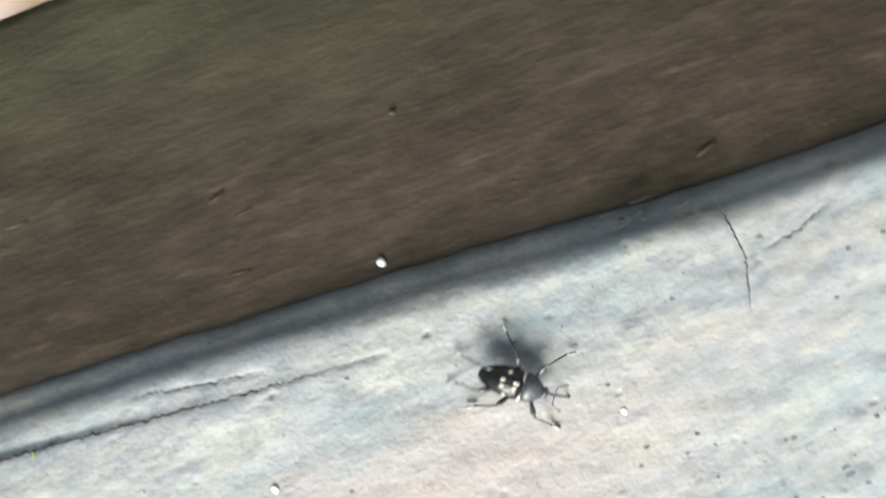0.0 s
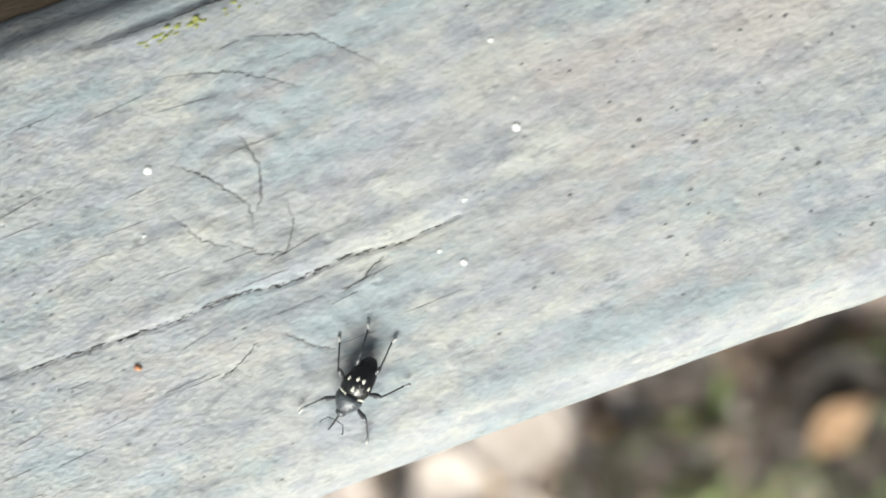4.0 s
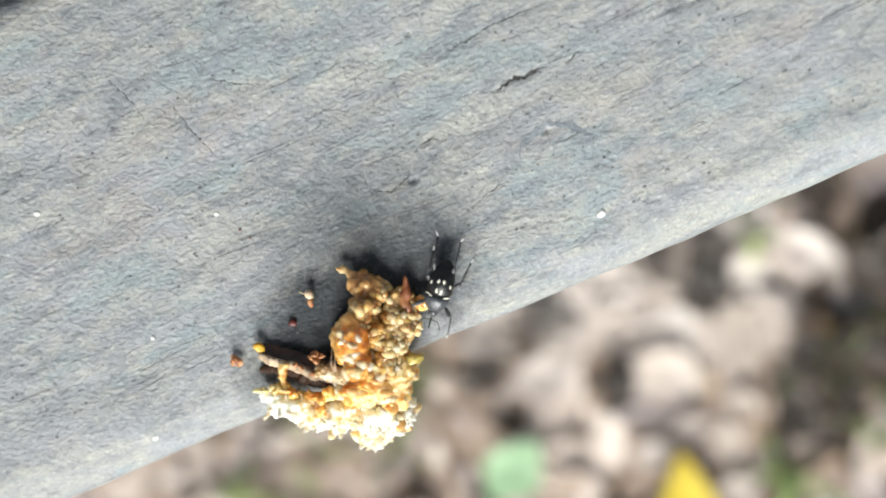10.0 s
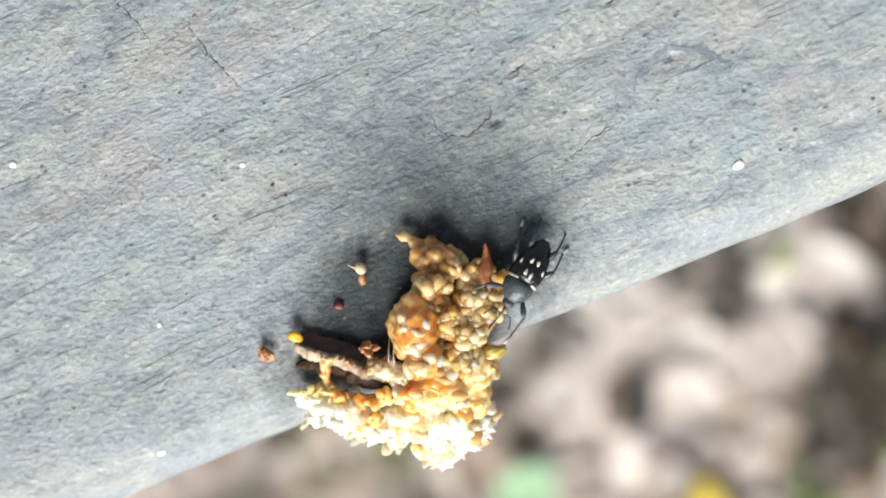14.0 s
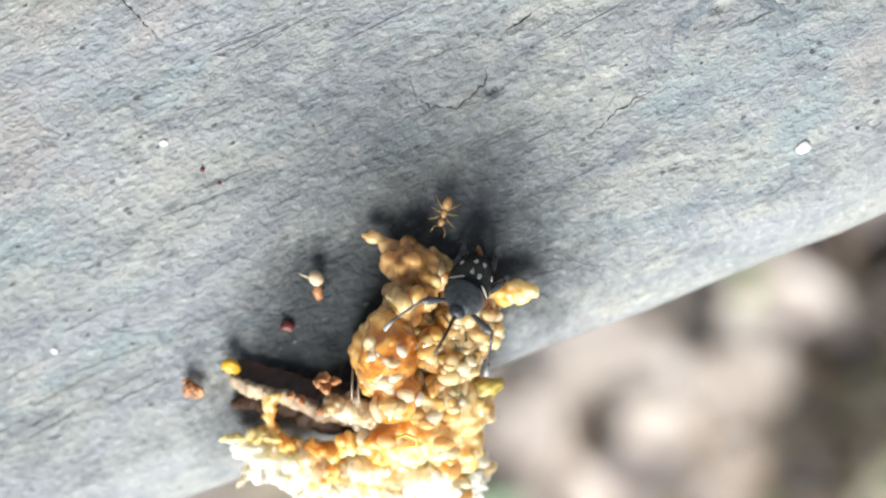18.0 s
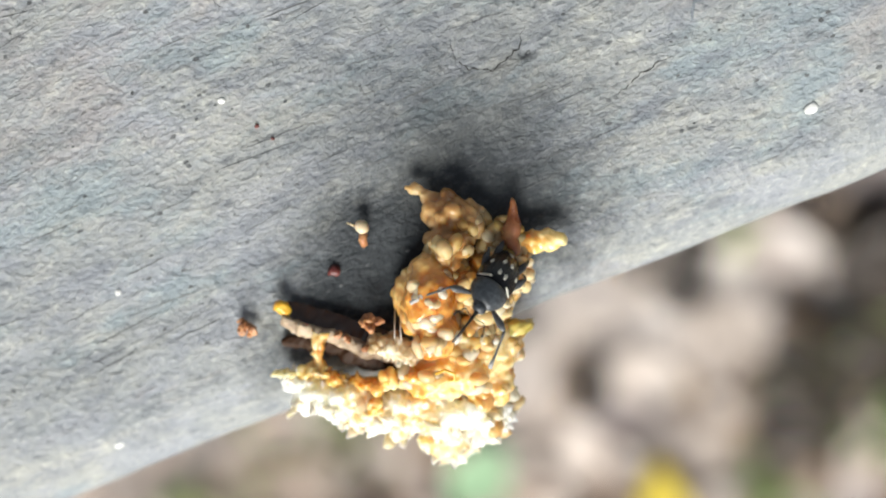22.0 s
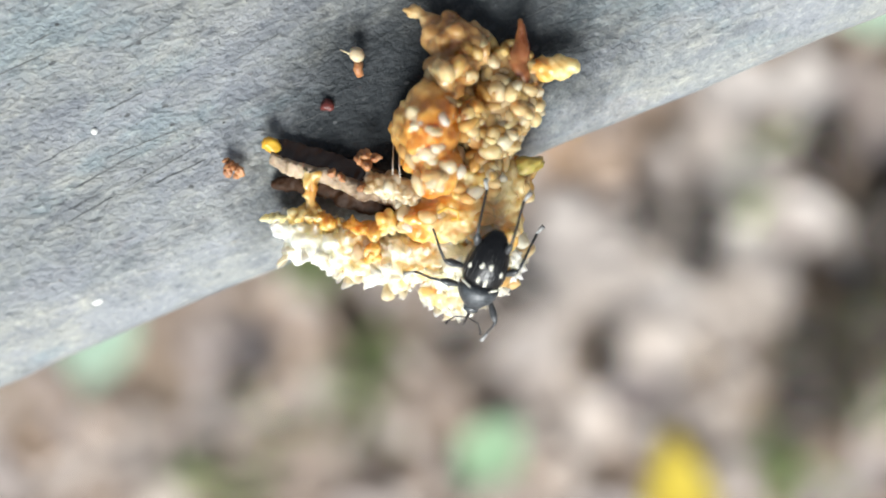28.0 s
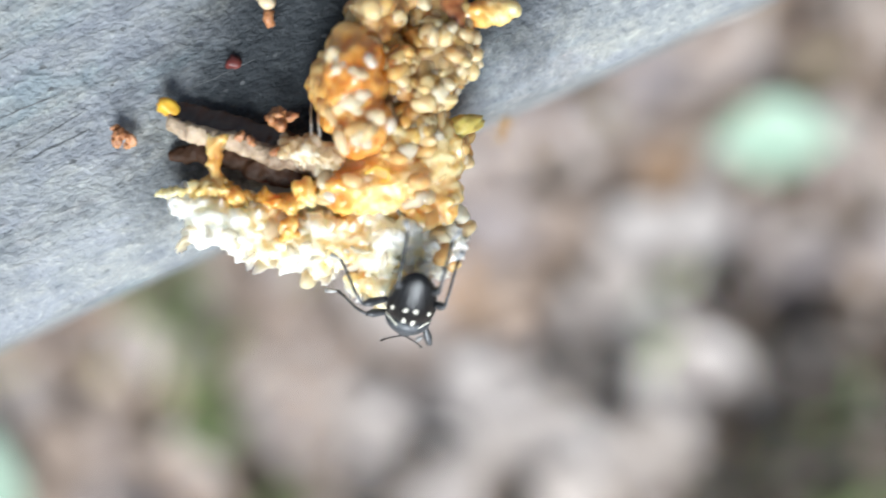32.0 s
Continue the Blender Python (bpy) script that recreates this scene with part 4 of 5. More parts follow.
for x, y, z, r in ((26.6, 2.6, 1.9, 0.5), (27.3, 2.7, 1.8, 0.55), (27.0, 1.9, 2.1, 0.5), (27.9, 2.2, 1.9, 0.42), (24.1, 2.4, 1.8, 0.4), (24.6, 1.8, 1.9, 0.36), (25.9, 0.4, 2.1, 0.35)):
    bm = bmesh.new()
    blob(bm, (x - FX, y - FY, z), (r, r * 0.75, r * 0.8), (0, 0, x * 77), 3, 0.75, 2.4, x)
    part("crumb", bm, M_RUST, fruit, "rust-orange crumb")
bm = bmesh.new()
blob(bm, (38.6 - FX, -3.3 - FY, 0.5), (1.8, 0.75, 0.75), (0, 0, -6), 3, 0.5, 1.3, 2)
part("green_seed", bm, M_GREENSEED, fruit, "olive-green seed at the fruit's edge")


# seeds: plump rounded coats and ragged flakes, a few shapes shared by all
def seed_mesh(k, mat, pointed):
    bm = bmesh.new()
    for v in bmesh.ops.create_icosphere(bm, subdivisions=3, radius=1.0)["verts"]:
        d = v.co.copy()
        u = (d.z + 1) / 2
        if pointed:
            taper = 1 - 0.7 * u ** 1.6
            q = Vector((d.x * (0.5 + 0.06 * k) * taper, d.y * 0.24 * taper + 0.2 * d.z * d.z, d.z * (0.62 + 0.08 * k)))
            q *= 1 + 0.45 * noise.noise(d * 2.2 + Vector((k * 3, 0, 0))) + 0.25 * noise.noise(d * 5 + Vector((0, k * 3, 0)))
        else:
            taper = 1 - 0.22 * u
            q = Vector((d.x * (0.6 + 0.03 * k) * taper, d.y * (0.46 + 0.03 * k) * taper, d.z * (0.68 + 0.06 * k)))
            q *= 1 + 0.14 * noise.noise(d * 1.3 + Vector((k * 3, 0, 0))) + 0.05 * noise.noise(d * 4 + Vector((0, k * 3, 0)))
        v.co = q * MM
    me = bpy.data.meshes.new("seed")
    bm.to_mesh(me)
    bm.free()
    me.polygons.foreach_set("use_smooth", [True] * len(me.polygons))
    me.materials.append(mat)
    return me


SEEDS = {kind: [seed_mesh(k, mat, pointed) for k in range(4)] for kind, mat, pointed in (("amber", M_SEED, False), ("pale", M_SEEDPALE, False), ("yellow", M_SEEDYELLOW, False), ("flake", M_SEEDPALE, True))}
rng = random.Random(21)


def plant(host, p, n, kind, reach, size, flat=False):
    """Half sinks one seed in the flesh at p, lying along or standing out of the surface."""
    n = (n + Vector((rng.gauss(0, 0.35), rng.gauss(0, 0.35), rng.gauss(0, 0.3)))).normalized()
    way = n.cross(Vector((rng.gauss(0, 1), rng.gauss(0, 1), rng.gauss(0, 1)))).normalized() if flat else n
    ob = new("flake" if kind == "flake" else "seed", rng.choice(SEEDS[kind]))
    ob.parent = fruit
    s = size * rng.uniform(0.85, 1.2)
    ob.matrix_basis = Matrix.Translation((p + n * reach) * MM) @ way.to_track_quat("Z", "Y").to_matrix().to_4x4() @ Matrix.Rotation(rng.uniform(0, 6.28), 4, "Z") @ Matrix.Diagonal((s, s, s * rng.uniform(0.9, 1.15), 1))


def top_of(host, x, y):
    """The uppermost face of a flesh lump near a place in the plan."""
    best = max((f for f in host.data.polygons if abs(f.center.x / MM + FX - x) < 0.35 and abs(f.center.y / MM + FY - y) < 0.35), key=lambda f: f.center.z, default=None)
    return (best.center / MM, best.normal.copy()) if best else None


# the seeds that stand out on the amber ridge and at its foot
for x, y, kind, size in ((34.9, 3.5, "pale", 1.0), (32.2, 4.6, "pale", 1.0), (33.2, 3.1, "pale", 0.95), (32.4, 3.9, "pale", 0.7), (31.0, 1.0, "yellow", 1.25), (32.3, 1.0, "yellow", 1.2), (30.2, -0.6, "yellow", 1.2), (31.4, -0.4, "yellow", 1.3), (32.6, -0.5, "yellow", 1.2), (33.4, -0.9, "pale", 1.0), (31.0, -1.7, "pale", 1.2), (32.1, -1.8, "yellow", 1.1), (33.6, 0.8, "yellow", 1.1), (30.2, 0.6, "yellow", 1.1), (34.2, -1.6, "pale", 1.0), (31.7, -2.4, "pale", 1.0), (34.0, 2.0, "yellow", 1.1)):
    spot = top_of(upper_flesh, x, y)
    if spot:
        plant(upper_flesh, *spot, kind, -0.3 if kind == "pale" else -0.36, size, True)
for host, count, kinds, reach, apart, size in ((seed_bed, 160, "amber amber amber yellow", -0.46, 0.64, 1.02), (top_flesh, 20, "amber", -0.7, 1.1, 1.3), (upper_flesh, 9, "yellow", -0.6, 1.6, 1.05), (mid_flesh, 34, "yellow yellow pale", -0.5, 0.95, 1.15), (lower_flesh, 10, "pale", -0.6, 1.6, 1.3), (lower_flesh, 36, "flake", -0.25, 0.9, 1.15)):
    polys = host.data.polygons
    kinds = kinds.split()
    placed, tries = [], 0
    while len(placed) < count and tries < count * 60:
        tries += 1
        f = polys[rng.randrange(len(polys))]
        c, n = f.center / MM, f.normal.copy()
        if kinds == ["flake"] and c.y + 0.62 * c.x > -9.8 + 1.0 * rng.random():
            continue
        if host is top_flesh and c.y > 8.5:
            continue
        if n.z < -0.3 or c.z < (-3.5 if c.y < -4 else 0.4) or any((c - q).length < apart for q in placed):
            continue
        placed.append(c)
        kind = "yellow" if host is seed_bed and c.x > 8.5 and c.y < 4 and rng.random() < 0.7 else rng.choice(kinds)
        plant(host, c, n, kind, reach, size, kind != "flake")

# plump pale seeds that stand out past the fruit's open side
for host, count, size in ((seed_bed, 9, 0.95), (mid_flesh, 5, 1.1), (lower_flesh, 7, 1.3)):
    polys = [f for f in host.data.polygons if f.normal.dot(Vector((0.9, -0.35, 0.1))) > 0.7 and f.center.x > 3 * MM and f.center.z > -2.2 * MM]
    placed = []
    for f in rng.sample(polys, min(len(polys), 500)):
        c = f.center / MM
        if len(placed) < count and all((c - q).length > 1.15 for q in placed):
            placed.append(c)
            plant(host, c, f.normal.copy(), rng.choice(("pale", "yellow")), -0.05, size)


# ---- stains, crumbs and specks on the rail ----
dark_line([(62.8, 15.8), (63.6, 17.3), (65.5, 18.0), (68.0, 18.6), (70.5, 17.4), (72.4, 15.2), (72.6, 13.8)], 0.55, 71, "stain", M_WET, "blue-grey wet stain")
dark_line([(64.0, 17.4), (66.0, 18.2), (67.6, 18.2)], 0.7, 72, "stain", M_WET, "blue-grey wet stain")
def speck(name, x, y, r, mat, label, category, flat=0.6, lump=0.25, group="", stretch=1.0, yaw=0.0):
    bm = bmesh.new()
    blob(bm, (0, 0, r * flat * 0.7), (r * stretch, r, r * flat), (0, 0, yaw), 2, lump, 1.5, x)
    ob = part(name, bm, mat)
    ob.matrix_basis = pose(x * MM, y * MM, float(rail_height(np.array([x]), np.array([y]))[0] - edge_drop(y)) * MM)
    return tagged(ob, label, category, group)


for x, y, r in ((0.0, 0.0, 0.62), (69.83, 4.88, 0.62), (22.7, 25.3, 0.33), (-0.1, 35.1, 0.4), (60.4, 51.6, 0.4), (113.4, 41.8, 0.75), (189.4, 41.6, 0.75), (154.4, 31.0, 0.75), (143.2, 18.6, 0.6), (145.9, 25.4, 0.4), (141.0, 20.9, 0.4), (155.2, 41.2, 0.4), (6.8, 13.2, 0.3), (110.0, 35.0, 0.3), (229.5, 36.5, 0.6), (260.4, 36.5, 0.5)):
    speck("white_speck", x, y, r * (0.85 if x < 100 else 0.6), M_WHITE, "small white speck stuck to the grey rail", "speck", 0.3, 0.2, "white specks on the rail", 1.15, x * 31)
for x, y, r in ((68.0, 58.0, 0.5), (81.2, 49.0, 0.45), (103.1, 21.0, 0.35)):
    speck("orange_crumb", x, y, r, M_RUST, "small orange crumb lying on the rail", "crumb", 0.6, 0.35, "orange crumbs", 1.5, x * 17)

grain = thing("cream_grain", 29.6, 10.3, 0, "cream-coloured grain with a brown stalk on the rail", "grain")
bm = bmesh.new()
blob(bm, (0.1, 0.1, 0.7), (0.6, 0.68, 0.62), (0, 0, 20), 3, 0.12, 1.2, 5)
part("kernel", bm, M_CREAM, grain)
bm = bmesh.new()
tube(bm, [(0.0, -0.5, 0.6), (-0.35, -1.0, 0.45), (-0.4, -1.6, 0.3)], (0.4, 0.38, 0.3), 8)
part("stalk", finish(bm), M_RUST, grain, "brown stalk")
bm = bmesh.new()
tube(bm, [(-0.4, 0.4, 0.9), (-1.0, 1.0, 0.8)], (0.1, 0.06), 5)
part("husk", finish(bm), M_CREAM, grain)
cluster = thing("rust_crumb", 16.3, 6.1, 0, "cluster of rust-orange crumbs lying on the rail", "crumb")
for dx, dy, z, r in ((0, 0, 0.45, 0.5), (0.55, -0.5, 0.4, 0.45), (-0.5, -0.4, 0.35, 0.42), (0.1, -0.9, 0.3, 0.35), (-0.1, 0.6, 0.3, 0.3)):
    bm = bmesh.new()
    blob(bm, (dx, dy, z), (r, r * 0.8, r * 0.8), (0, 0, dx * 200), 3, 0.75, 2.4, dx * 9 + dy)
    part("crumb", bm, M_RUST, cluster)
speck("dark_red_crumb", 25.6, 7.6, 0.5, M_MAROON, "dark red crumb lying in the fruit's shadow", "crumb", 0.7, 0.8)
speck("pebble", 209.6, 61.2, 0.55, M_WHITE, "small whitish pebble lodged beside the rail", "pebble", 0.8, 0.3).location.z = -0.0052

for x, y, r in ((24.6, 22.1, 0.22), (25.4, 20.5, 0.16)):
    speck("brown_crumb", x, y, r, M_MAROON, "tiny dark brown crumb on the rail", "crumb", 0.6, 0.5, "brown crumbs")

# pale and rusty flecks on the brown board
bm = bmesh.new()
fl = random.Random(5)
for k in range(26):
    x = fl.uniform(140, 300)
    blob(bm, (x, fl.uniform(63, 93) - 0.045 * (x - 50), -4.9), (fl.uniform(0.5, 1.6), fl.uniform(0.1, 0.2), 0.12), (0, 0, fl.uniform(-12, 20)), 1, 0.4, 2, k)
tagged(part("wood_flecks", bm, varied("fleck", (0.03, 0.022, 0.013), (0.085, 0.06, 0.036), (1, 1, 1), 900, 0.9)), "small pale flecks of debris on the brown board", "debris", kind="stuff")

# torn splinters and lichen where the rail's shoulder is chipped
chips = random.Random(11)
for k in range(9):
    x = chips.uniform(234, 249)
    y = float(np.interp(x, (225, 252), (56.6, 54.6))) + chips.gauss(0, 0.6)
    l, tilt = chips.uniform(1.0, 3.4), chips.gauss(0.0, 0.2)
    bm = bmesh.new()
    tube(bm, [(0, 0, 0), (l * 0.4, tilt * l * 0.3, 0.12), (l, tilt * l, 0.0)], (0.1, 0.16, 0.04), 6)
    ob = part("splinter", bumpy(bm, 1, 0.12, 1500), M_CRACK_SPLINTER, rail, "torn dark splinter")
    ob.matrix_basis = pose(x * MM, y * MM, -0.0019 - 0.0007 * max(0, y - 55.6), 0, 0, chips.uniform(-14, 10))

# moss in the seam along the rail's upper edge
bm = bmesh.new()
rng = random.Random(3)
for k in range(150):
    x = rng.uniform(117, 165)
    blob(bm, (x, 55.3 - (x - 117) * 0.02 + rng.gauss(0, 0.4), -0.85), (rng.uniform(0.2, 0.55), rng.uniform(0.12, 0.28), rng.uniform(0.15, 0.3)), (0, 0, rng.uniform(-20, 20)), 1, 0.3, 2, k)
tagged(part("moss", bm, M_MOSS), "thin yellow-green moss in the rail's edge seam", "moss", kind="stuff")


# ---- the weevil ----
weevil = thing("weevil", 0, 0, 0, "black weevil with white spots and long grey legs", "beetle")
BODY_UP = 1.75
weevil.scale = (1.1, 1.1, 1.1)


def shell(name, length, widths, heights, x0, mat, parent, z=BODY_UP, label="", sides=20, belly=0.7):
    """A body part along x from x0 back or forward, through half-widths and half-heights."""
    bm = bmesh.new()
    rings = []
    n = len(widths)
    for i in range(n):
        x = x0 + length * i / (n - 1)
        rings.append([bm.verts.new(Vector((x, math.cos(a) * widths[i], z + math.sin(a) * heights[i] * (1 if math.sin(a) > 0 else belly))) * MM) for a in (k * math.tau / sides for k in range(sides))])
    for a, b in zip(rings, rings[1:]):
        for k in range(sides):
            bm.faces.new((a[k], a[(k + 1) % sides], b[(k + 1) % sides], b[k]))
    bm.faces.new(rings[0][::-1])
    bm.faces.new(rings[-1])
    return part(name, finish(bm), mat, parent, label)


WIDE = [1.42, 1.6, 1.64, 1.62, 1.57, 1.5, 1.39, 1.24, 1.04, 0.78, 0.36]
HIGH = [1.0, 1.2, 1.3, 1.34, 1.32, 1.24, 1.1, 0.92, 0.7, 0.45, 0.15]
LONG = 4.5
elytra = shell("elytra", -LONG, WIDE, HIGH, 0.05, M_SHELL, weevil, label="black ridged wing cases")
shell("pronotum", 2.2, [1.2, 1.5, 1.55, 1.5, 1.38, 1.18, 0.92, 0.62], [0.85, 1.15, 1.2, 1.15, 1.05, 0.9, 0.7, 0.5], 0.0, M_BLOOM, weevil, label="smooth grey-black thorax")
shell("head", 0.75, [0.55, 0.62, 0.55, 0.3], [0.45, 0.52, 0.48, 0.25], 2.1, M_BLOOM, weevil, BODY_UP - 0.1)
bm = bmesh.new()
tube(bm, [(2.6, 0, BODY_UP - 0.15), (3.1, 0, BODY_UP - 0.25), (3.8, 0, BODY_UP - 0.6), (4.5, 0, BODY_UP - 1.15), (5.2, 0, BODY_UP - 1.9)], (0.22, 0.13, 0.11, 0.1, 0.11), 8)
part("rostrum", finish(bm), M_SHELL, weevil, "long thin curved snout")
for s in (-1, 1):
    bm = bmesh.new()
    tube(bm, [(3.5, s * 0.12, BODY_UP - 0.25), (3.5, s * 0.9, BODY_UP + 0.1), (4.2, s * 1.3, BODY_UP - 0.1), (4.5, s * 1.35, BODY_UP - 0.2)], (0.05, 0.05, 0.06, 0.1), 6)
    part("antenna", finish(bm), M_SHELL, weevil)
    bm = bmesh.new()
    blob(bm, (2.55, s * 0.42, BODY_UP + 0.05), (0.16, 0.12, 0.18), (0, 0, 0), 2)
    part("eye", bm, M_SHELL, weevil)
for i in range(-4, 5):
    bm = bmesh.new()
    pts = []
    for k in range(12):
        u = 0.06 + 0.86 * k / 11
        x = 0.05 - LONG * u
        w = np.interp(u * 10, range(11), WIDE)
        h = np.interp(u * 10, range(11), HIGH)
        a = math.pi / 2 + i * 0.27
        pts.append((x, math.cos(a) * w, BODY_UP + math.sin(a) * h))
    tube(bm, pts, [0.03] * 12, 5)
    part("wing_ridge", finish(bm), M_SHELL, elytra)


def mark(x, a, rx, ry, host="elytra"):
    """A white scale patch lying on the shell at angle a (degrees from the top)."""
    if host == "elytra":
        u = (0.05 - x) / LONG
        w = np.interp(u * 10, range(11), WIDE)
        h = np.interp(u * 10, range(11), HIGH)
    else:
        w, h = 1.46, 1.17
    t = math.pi / 2 - radians(a)
    bm = bmesh.new()
    blob(bm, (0, 0, 0), (rx, ry, 0.06), (0, 0, 0), 3, 0.7, 4.5, x + a)
    ob = part("white_mark", bm, M_MARK, weevil if host != "elytra" else elytra, "white scale patch")
    n = Vector((0, math.cos(t) / w, math.sin(t) / h)).normalized()
    ob.matrix_basis = Matrix.Translation(Vector((x, math.cos(t) * w, BODY_UP + math.sin(t) * h)) * MM) @ Matrix(((1, 0, n.x), (0, n.z, n.y), (0, -n.y, n.z))).to_4x4()


for s in (-1, 1):
    mark(-0.7, s * 10, 0.34, 0.14)
    mark(-1.95, s * 13, 0.26, 0.17)
    mark(-1.5, s * 48, 0.2, 0.11)
    mark(0.03, s * 52, 0.12, 0.62, "pronotum")


def limb(points, radii, name, mat, parent, label=""):
    bm = bmesh.new()
    tube(bm, points, radii, 8)
    return part(name, finish(bm), mat, parent, label)


LEGS = []
SPREAD = {"front": ((1.1, 0.85), (1.9, 2.7, 2.2), (3.9, 3.7, 0.3), (4.8, 4.0, 0.1)), "middle": ((-0.5, 1.1), (-1.6, 2.8, 2.4), (-3.4, 4.1, 0.1), (-4.0, 4.6, 0.1)), "hind": ((-1.7, 0.9), (-4.1, 1.3, 2.5), (-6.5, 1.4, 0.15), (-7.3, 1.7, 0.1))}
for which, (hip, knee, foot, toe) in SPREAD.items():
    for s in (-1, 1):
        h = Vector((hip[0], s * hip[1], BODY_UP - 0.55))
        k = Vector((knee[0], s * knee[1], knee[2])) - h
        f = Vector((foot[0], s * foot[1], foot[2])) - h
        e = Vector((toe[0], s * toe[1], toe[2])) - h
        leg = limb([(0, 0, 0), tuple(k * 0.35), tuple(k * 0.75), tuple(k)], (0.12, 0.2, 0.31, 0.13), "leg", M_LEG, weevil, "long grey-black leg with clubbed thigh")
        m1, m2 = k.lerp(f, 0.35) + Vector((0, 0, 0.15)), k.lerp(f, 0.75)
        limb([tuple(k), tuple(m1), tuple(m2), tuple(f)], (0.11, 0.1, 0.09, 0.11), "shin", M_LEG, leg)
        limb([tuple(f), tuple(f.lerp(e, 0.55)), tuple(e)], (0.1, 0.16, 0.18), "foot", M_FOOT, leg, "pale broad foot")
        leg.matrix_basis = Matrix.Translation(h * MM)
        LEGS.append((leg, h, which, s))


# ---- a small amber ant ----
ant = thing("ant", 60, 30, 0, "tiny amber-yellow ant crossing the rail", "ant")
for name, x, r, l in (("abdomen", -0.85, 0.38, 0.6), ("thorax", 0.0, 0.24, 0.42), ("head", 0.75, 0.3, 0.36)):
    bm = bmesh.new()
    blob(bm, (x, 0, 0.6), (l, r, r), (0, 0, 0), 2)
    part(name, bm, M_ANT, ant)
for s in (-1, 1):
    for x, fx in ((0.25, 0.9), (0.0, -0.1), (-0.25, -1.1)):
        limb([(x, s * 0.15, 0.5), ((x + fx) / 2, s * 0.6, 0.75), (fx, s * 1.1, 0.03)], (0.06, 0.05, 0.04), "leg", M_ANT, ant)
    limb([(0.95, s * 0.12, 0.65), (1.3, s * 0.5, 0.85), (1.8, s * 0.6, 0.6)], (0.04, 0.035, 0.04), "antenna", M_ANT, ant)

cam.data.dof.use_dof = True
cam.data.dof.focus_object = weevil
cam.data.dof.aperture_fstop = FSTOP


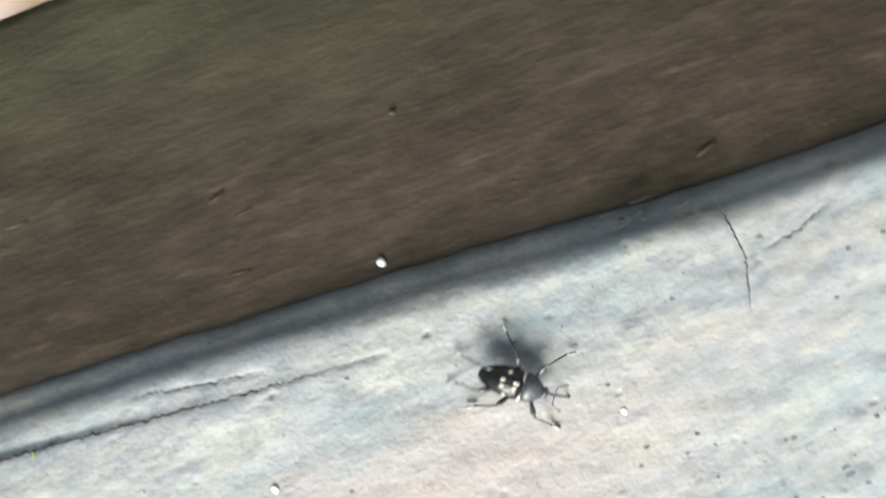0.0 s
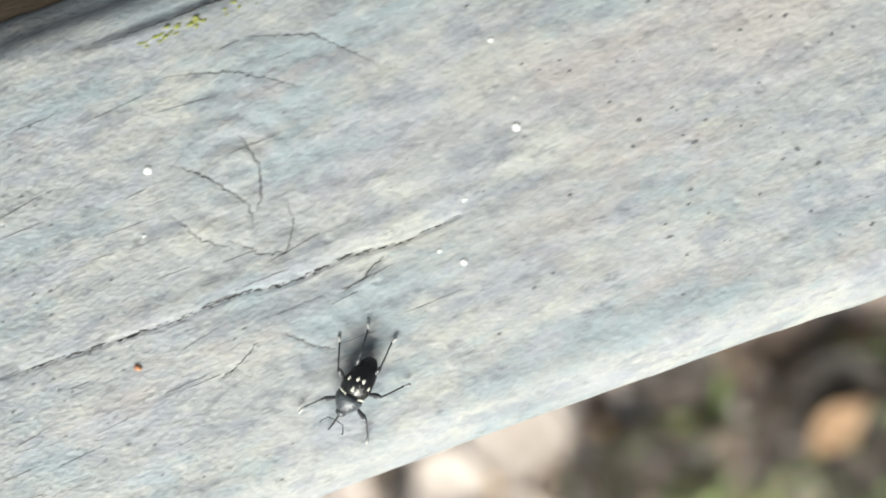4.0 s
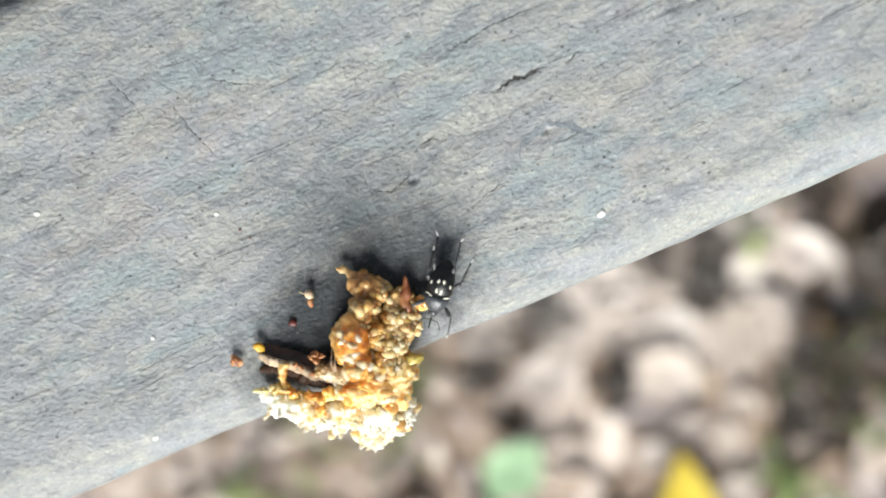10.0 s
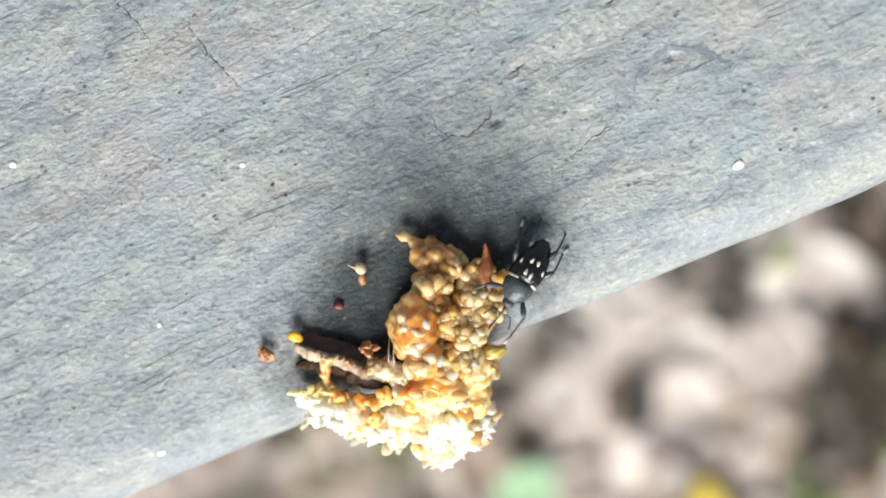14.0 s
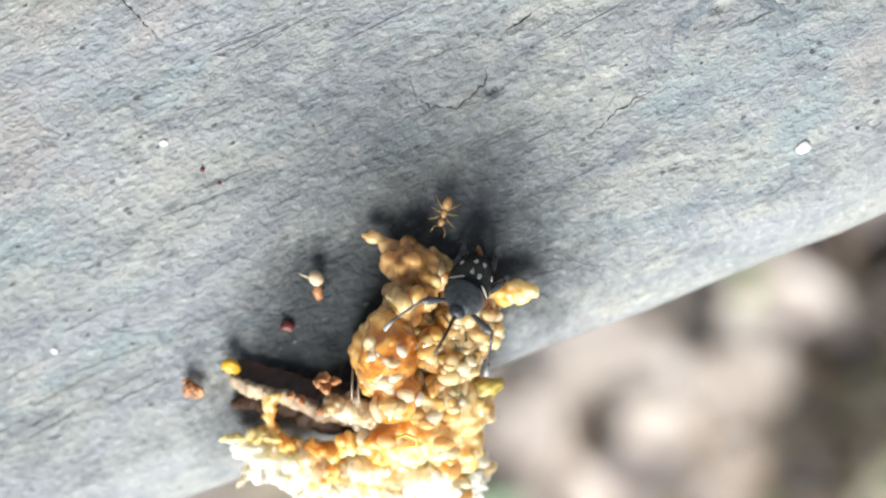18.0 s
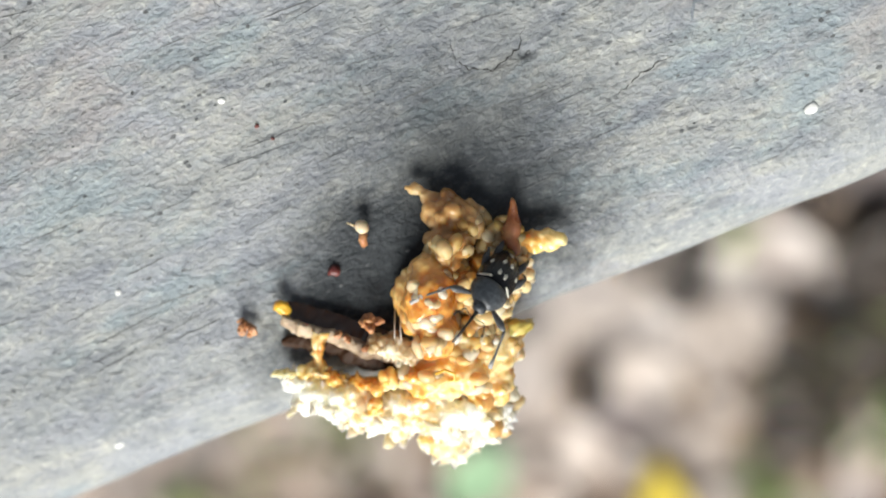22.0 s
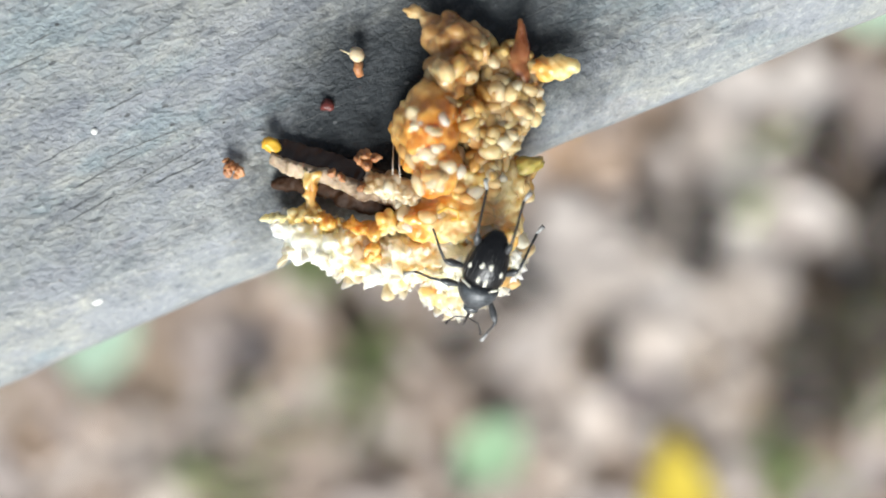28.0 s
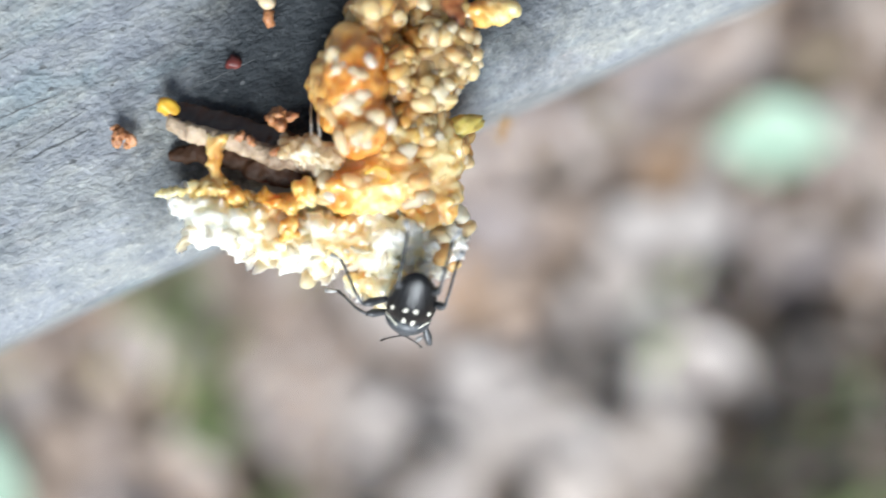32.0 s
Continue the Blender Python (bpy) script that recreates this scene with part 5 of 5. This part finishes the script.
# ---- what moves ----
def motions():
    steps = [
        (0.0, 220.0, 43.6, 0, 0, -38), (0.5, 234.0, 40.5, 0, 0, -48), (1.0, 245.5, 33.0, 0, 0, -78), (1.5, 228.0, 27.5, 0, 0, -125), (2.0, 206.2, 23.8, 0, 0, -140), (2.5, 186.5, 24.0, 0, 0, -146),
        (3.0, 168.0, 24.3, 0, 0, -149), (3.5, 143.6, 11.4, 0, 0, -134), (4.5, 113.0, 9.0, 0, 0, -155), (5.5, 87.0, 9.9, 0, 0, -170), (6.0, 70.6, 21.7, 0, 0, -200), (6.5, 57.0, 17.1, 0, 0, -140),
        (7.0, 53.7, 13.1, 0, 0, -122), (7.5, 50.1, 8.6, 0, 3, -126), (8.0, 48.7, 7.5, 0, 5, -130), (8.5, 50.1, 7.2, 0, 5, -121), (9.0, 47.7, 5.0, 0, 5, -132), (10.0, 46.1, 4.0, 0, 5, -130),
        (11.0, 45.6, 3.4, 0, 5, -134), (12.0, 45.4, 2.9, 0, 5, -136), (13.0, 45.3, 2.4, 0, 5, -137), (13.5, 45.2, 2.4, 0.2, -3, -139),
        (15.5, 40.3, 4.4, 3.5, -56, -174), (16.0, 40.0, 4.4, 3.8, -58, -172), (17.0, 39.7, 4.2, 4.1, -60, -168), (18.0, 39.6, 4.4, 4.3, -60, -142), (19.0, 39.3, 4.0, 4.4, -60, -166), (20.0, 38.1, 2.9, 4.4, -60, -156), (21.0, 36.7, 2.1, 4.4, -60, -160),
        (22.0, 37.1, 1.2, 4.3, -54, -152), (23.0, 35.6, -1.2, 3.8, -50, -140), (24.0, 34.7, -4.9, 3.3, 4, -113), (24.5, 33.4, -9.2, 2.5, 8, -127), (25.0, 32.9, -11.0, 2.1, 10, -126), (25.5, 32.9, -11.0, 2.1, 12, -124), (28.0, 32.4, -9.7, 2.1, 18, -131),
        (29.0, 32.4, -9.7, 2.1, 20, -132), (30.0, 32.1, -10.0, 2.2, 24, -133), (31.0, 32.2, -10.4, 2.0, 26, -134), (31.5, 30.8, -12.2, 1.1, 45, -132), (32.0, 30.7, -12.6, 0.2, 52, -125),
    ]
    walk(weevil, [(t, pose(x * MM, y * MM, z * MM, 0, pitch, yaw)) for t, x, y, z, pitch, yaw in steps])
    when, tilts = [row[0] for row in steps], [row[4] for row in steps]
    # legs swing in two tripods, fast on the rail and slow on the fruit
    phase, last = 0.0, None
    beats = []
    for k in range(0, 129):
        t = k * 0.25
        pace = 2.6 if t < 8 else 0.5 if t < 14 else 0.35 if t < 22.5 else 1.6 if t < 24.6 else 0.12 if t < 31 else 1.0
        phase += pace * 0.25 * math.tau * 0.9
        beats.append((t, phase, 16 if t < 8 else 7 if t < 14 else 8 if t < 22.5 else 12 if t < 24.6 else 4))
    for leg, h, which, s in LEGS:
        tripod = 0 if (which == "middle") == (s > 0) else math.pi
        rows = []
        for t, ph, swing in beats:
            # legs reach back on the rail beside the fruit, and clasp the fruit at the end
            if t > 24.2:
                turn = {("front", 1): -34, ("front", -1): 38, ("middle", 1): 26, ("middle", -1): -20}.get((which, s), 0)
            elif 7.2 < t < 14.5:
                turn = {("front", 1): -28, ("middle", 1): 30, ("middle", -1): 26}.get((which, s), 0)
            elif 14.5 <= t <= 23:
                turn = {("middle", -1): 38, ("middle", 1): 36}.get((which, s), 0)
            else:
                turn = 0
            lift = 5 * max(0, math.cos(ph + tripod)) * swing / 16
            rows.append((t, Matrix.Translation(h * MM) @ pose(0, 0, 0, s * lift, -{"front": 0.8, "middle": 0.1, "hind": 0.0}[which] * min(0, float(np.interp(t, when, tilts))), s * (turn + swing * math.sin(ph + tripod)))))
        walk(leg, rows)
    walk(ant, [(t, pose(x * MM, y * MM, z * MM, 0, 0, yaw)) for t, x, y, z, yaw in (
        (0.0, 92, 52, 0, -140), (10.0, 84, 46, 0, -140), (16.4, 72, 33, 0, -140), (17.0, 54.7, 20.8, 0, -145), (17.5, 43.8, 14.4, 0.2, -125), (18.0, 41.4, 11.3, 0.5, -131), (18.5, 41.2, 11.0, 0.7, -95),
        (19.0, 49.8, 10.7, 0, -40), (19.5, 56.0, 2.0, 0, -60), (20.0, 54.0, -1.5, -0.6, -100), (20.5, 52.0, -3.2, -3.0, -120), (21.5, 50.0, -4.4, -12.0, -130), (32.0, 44.0, -4.6, -24.0, -130))])


motions()
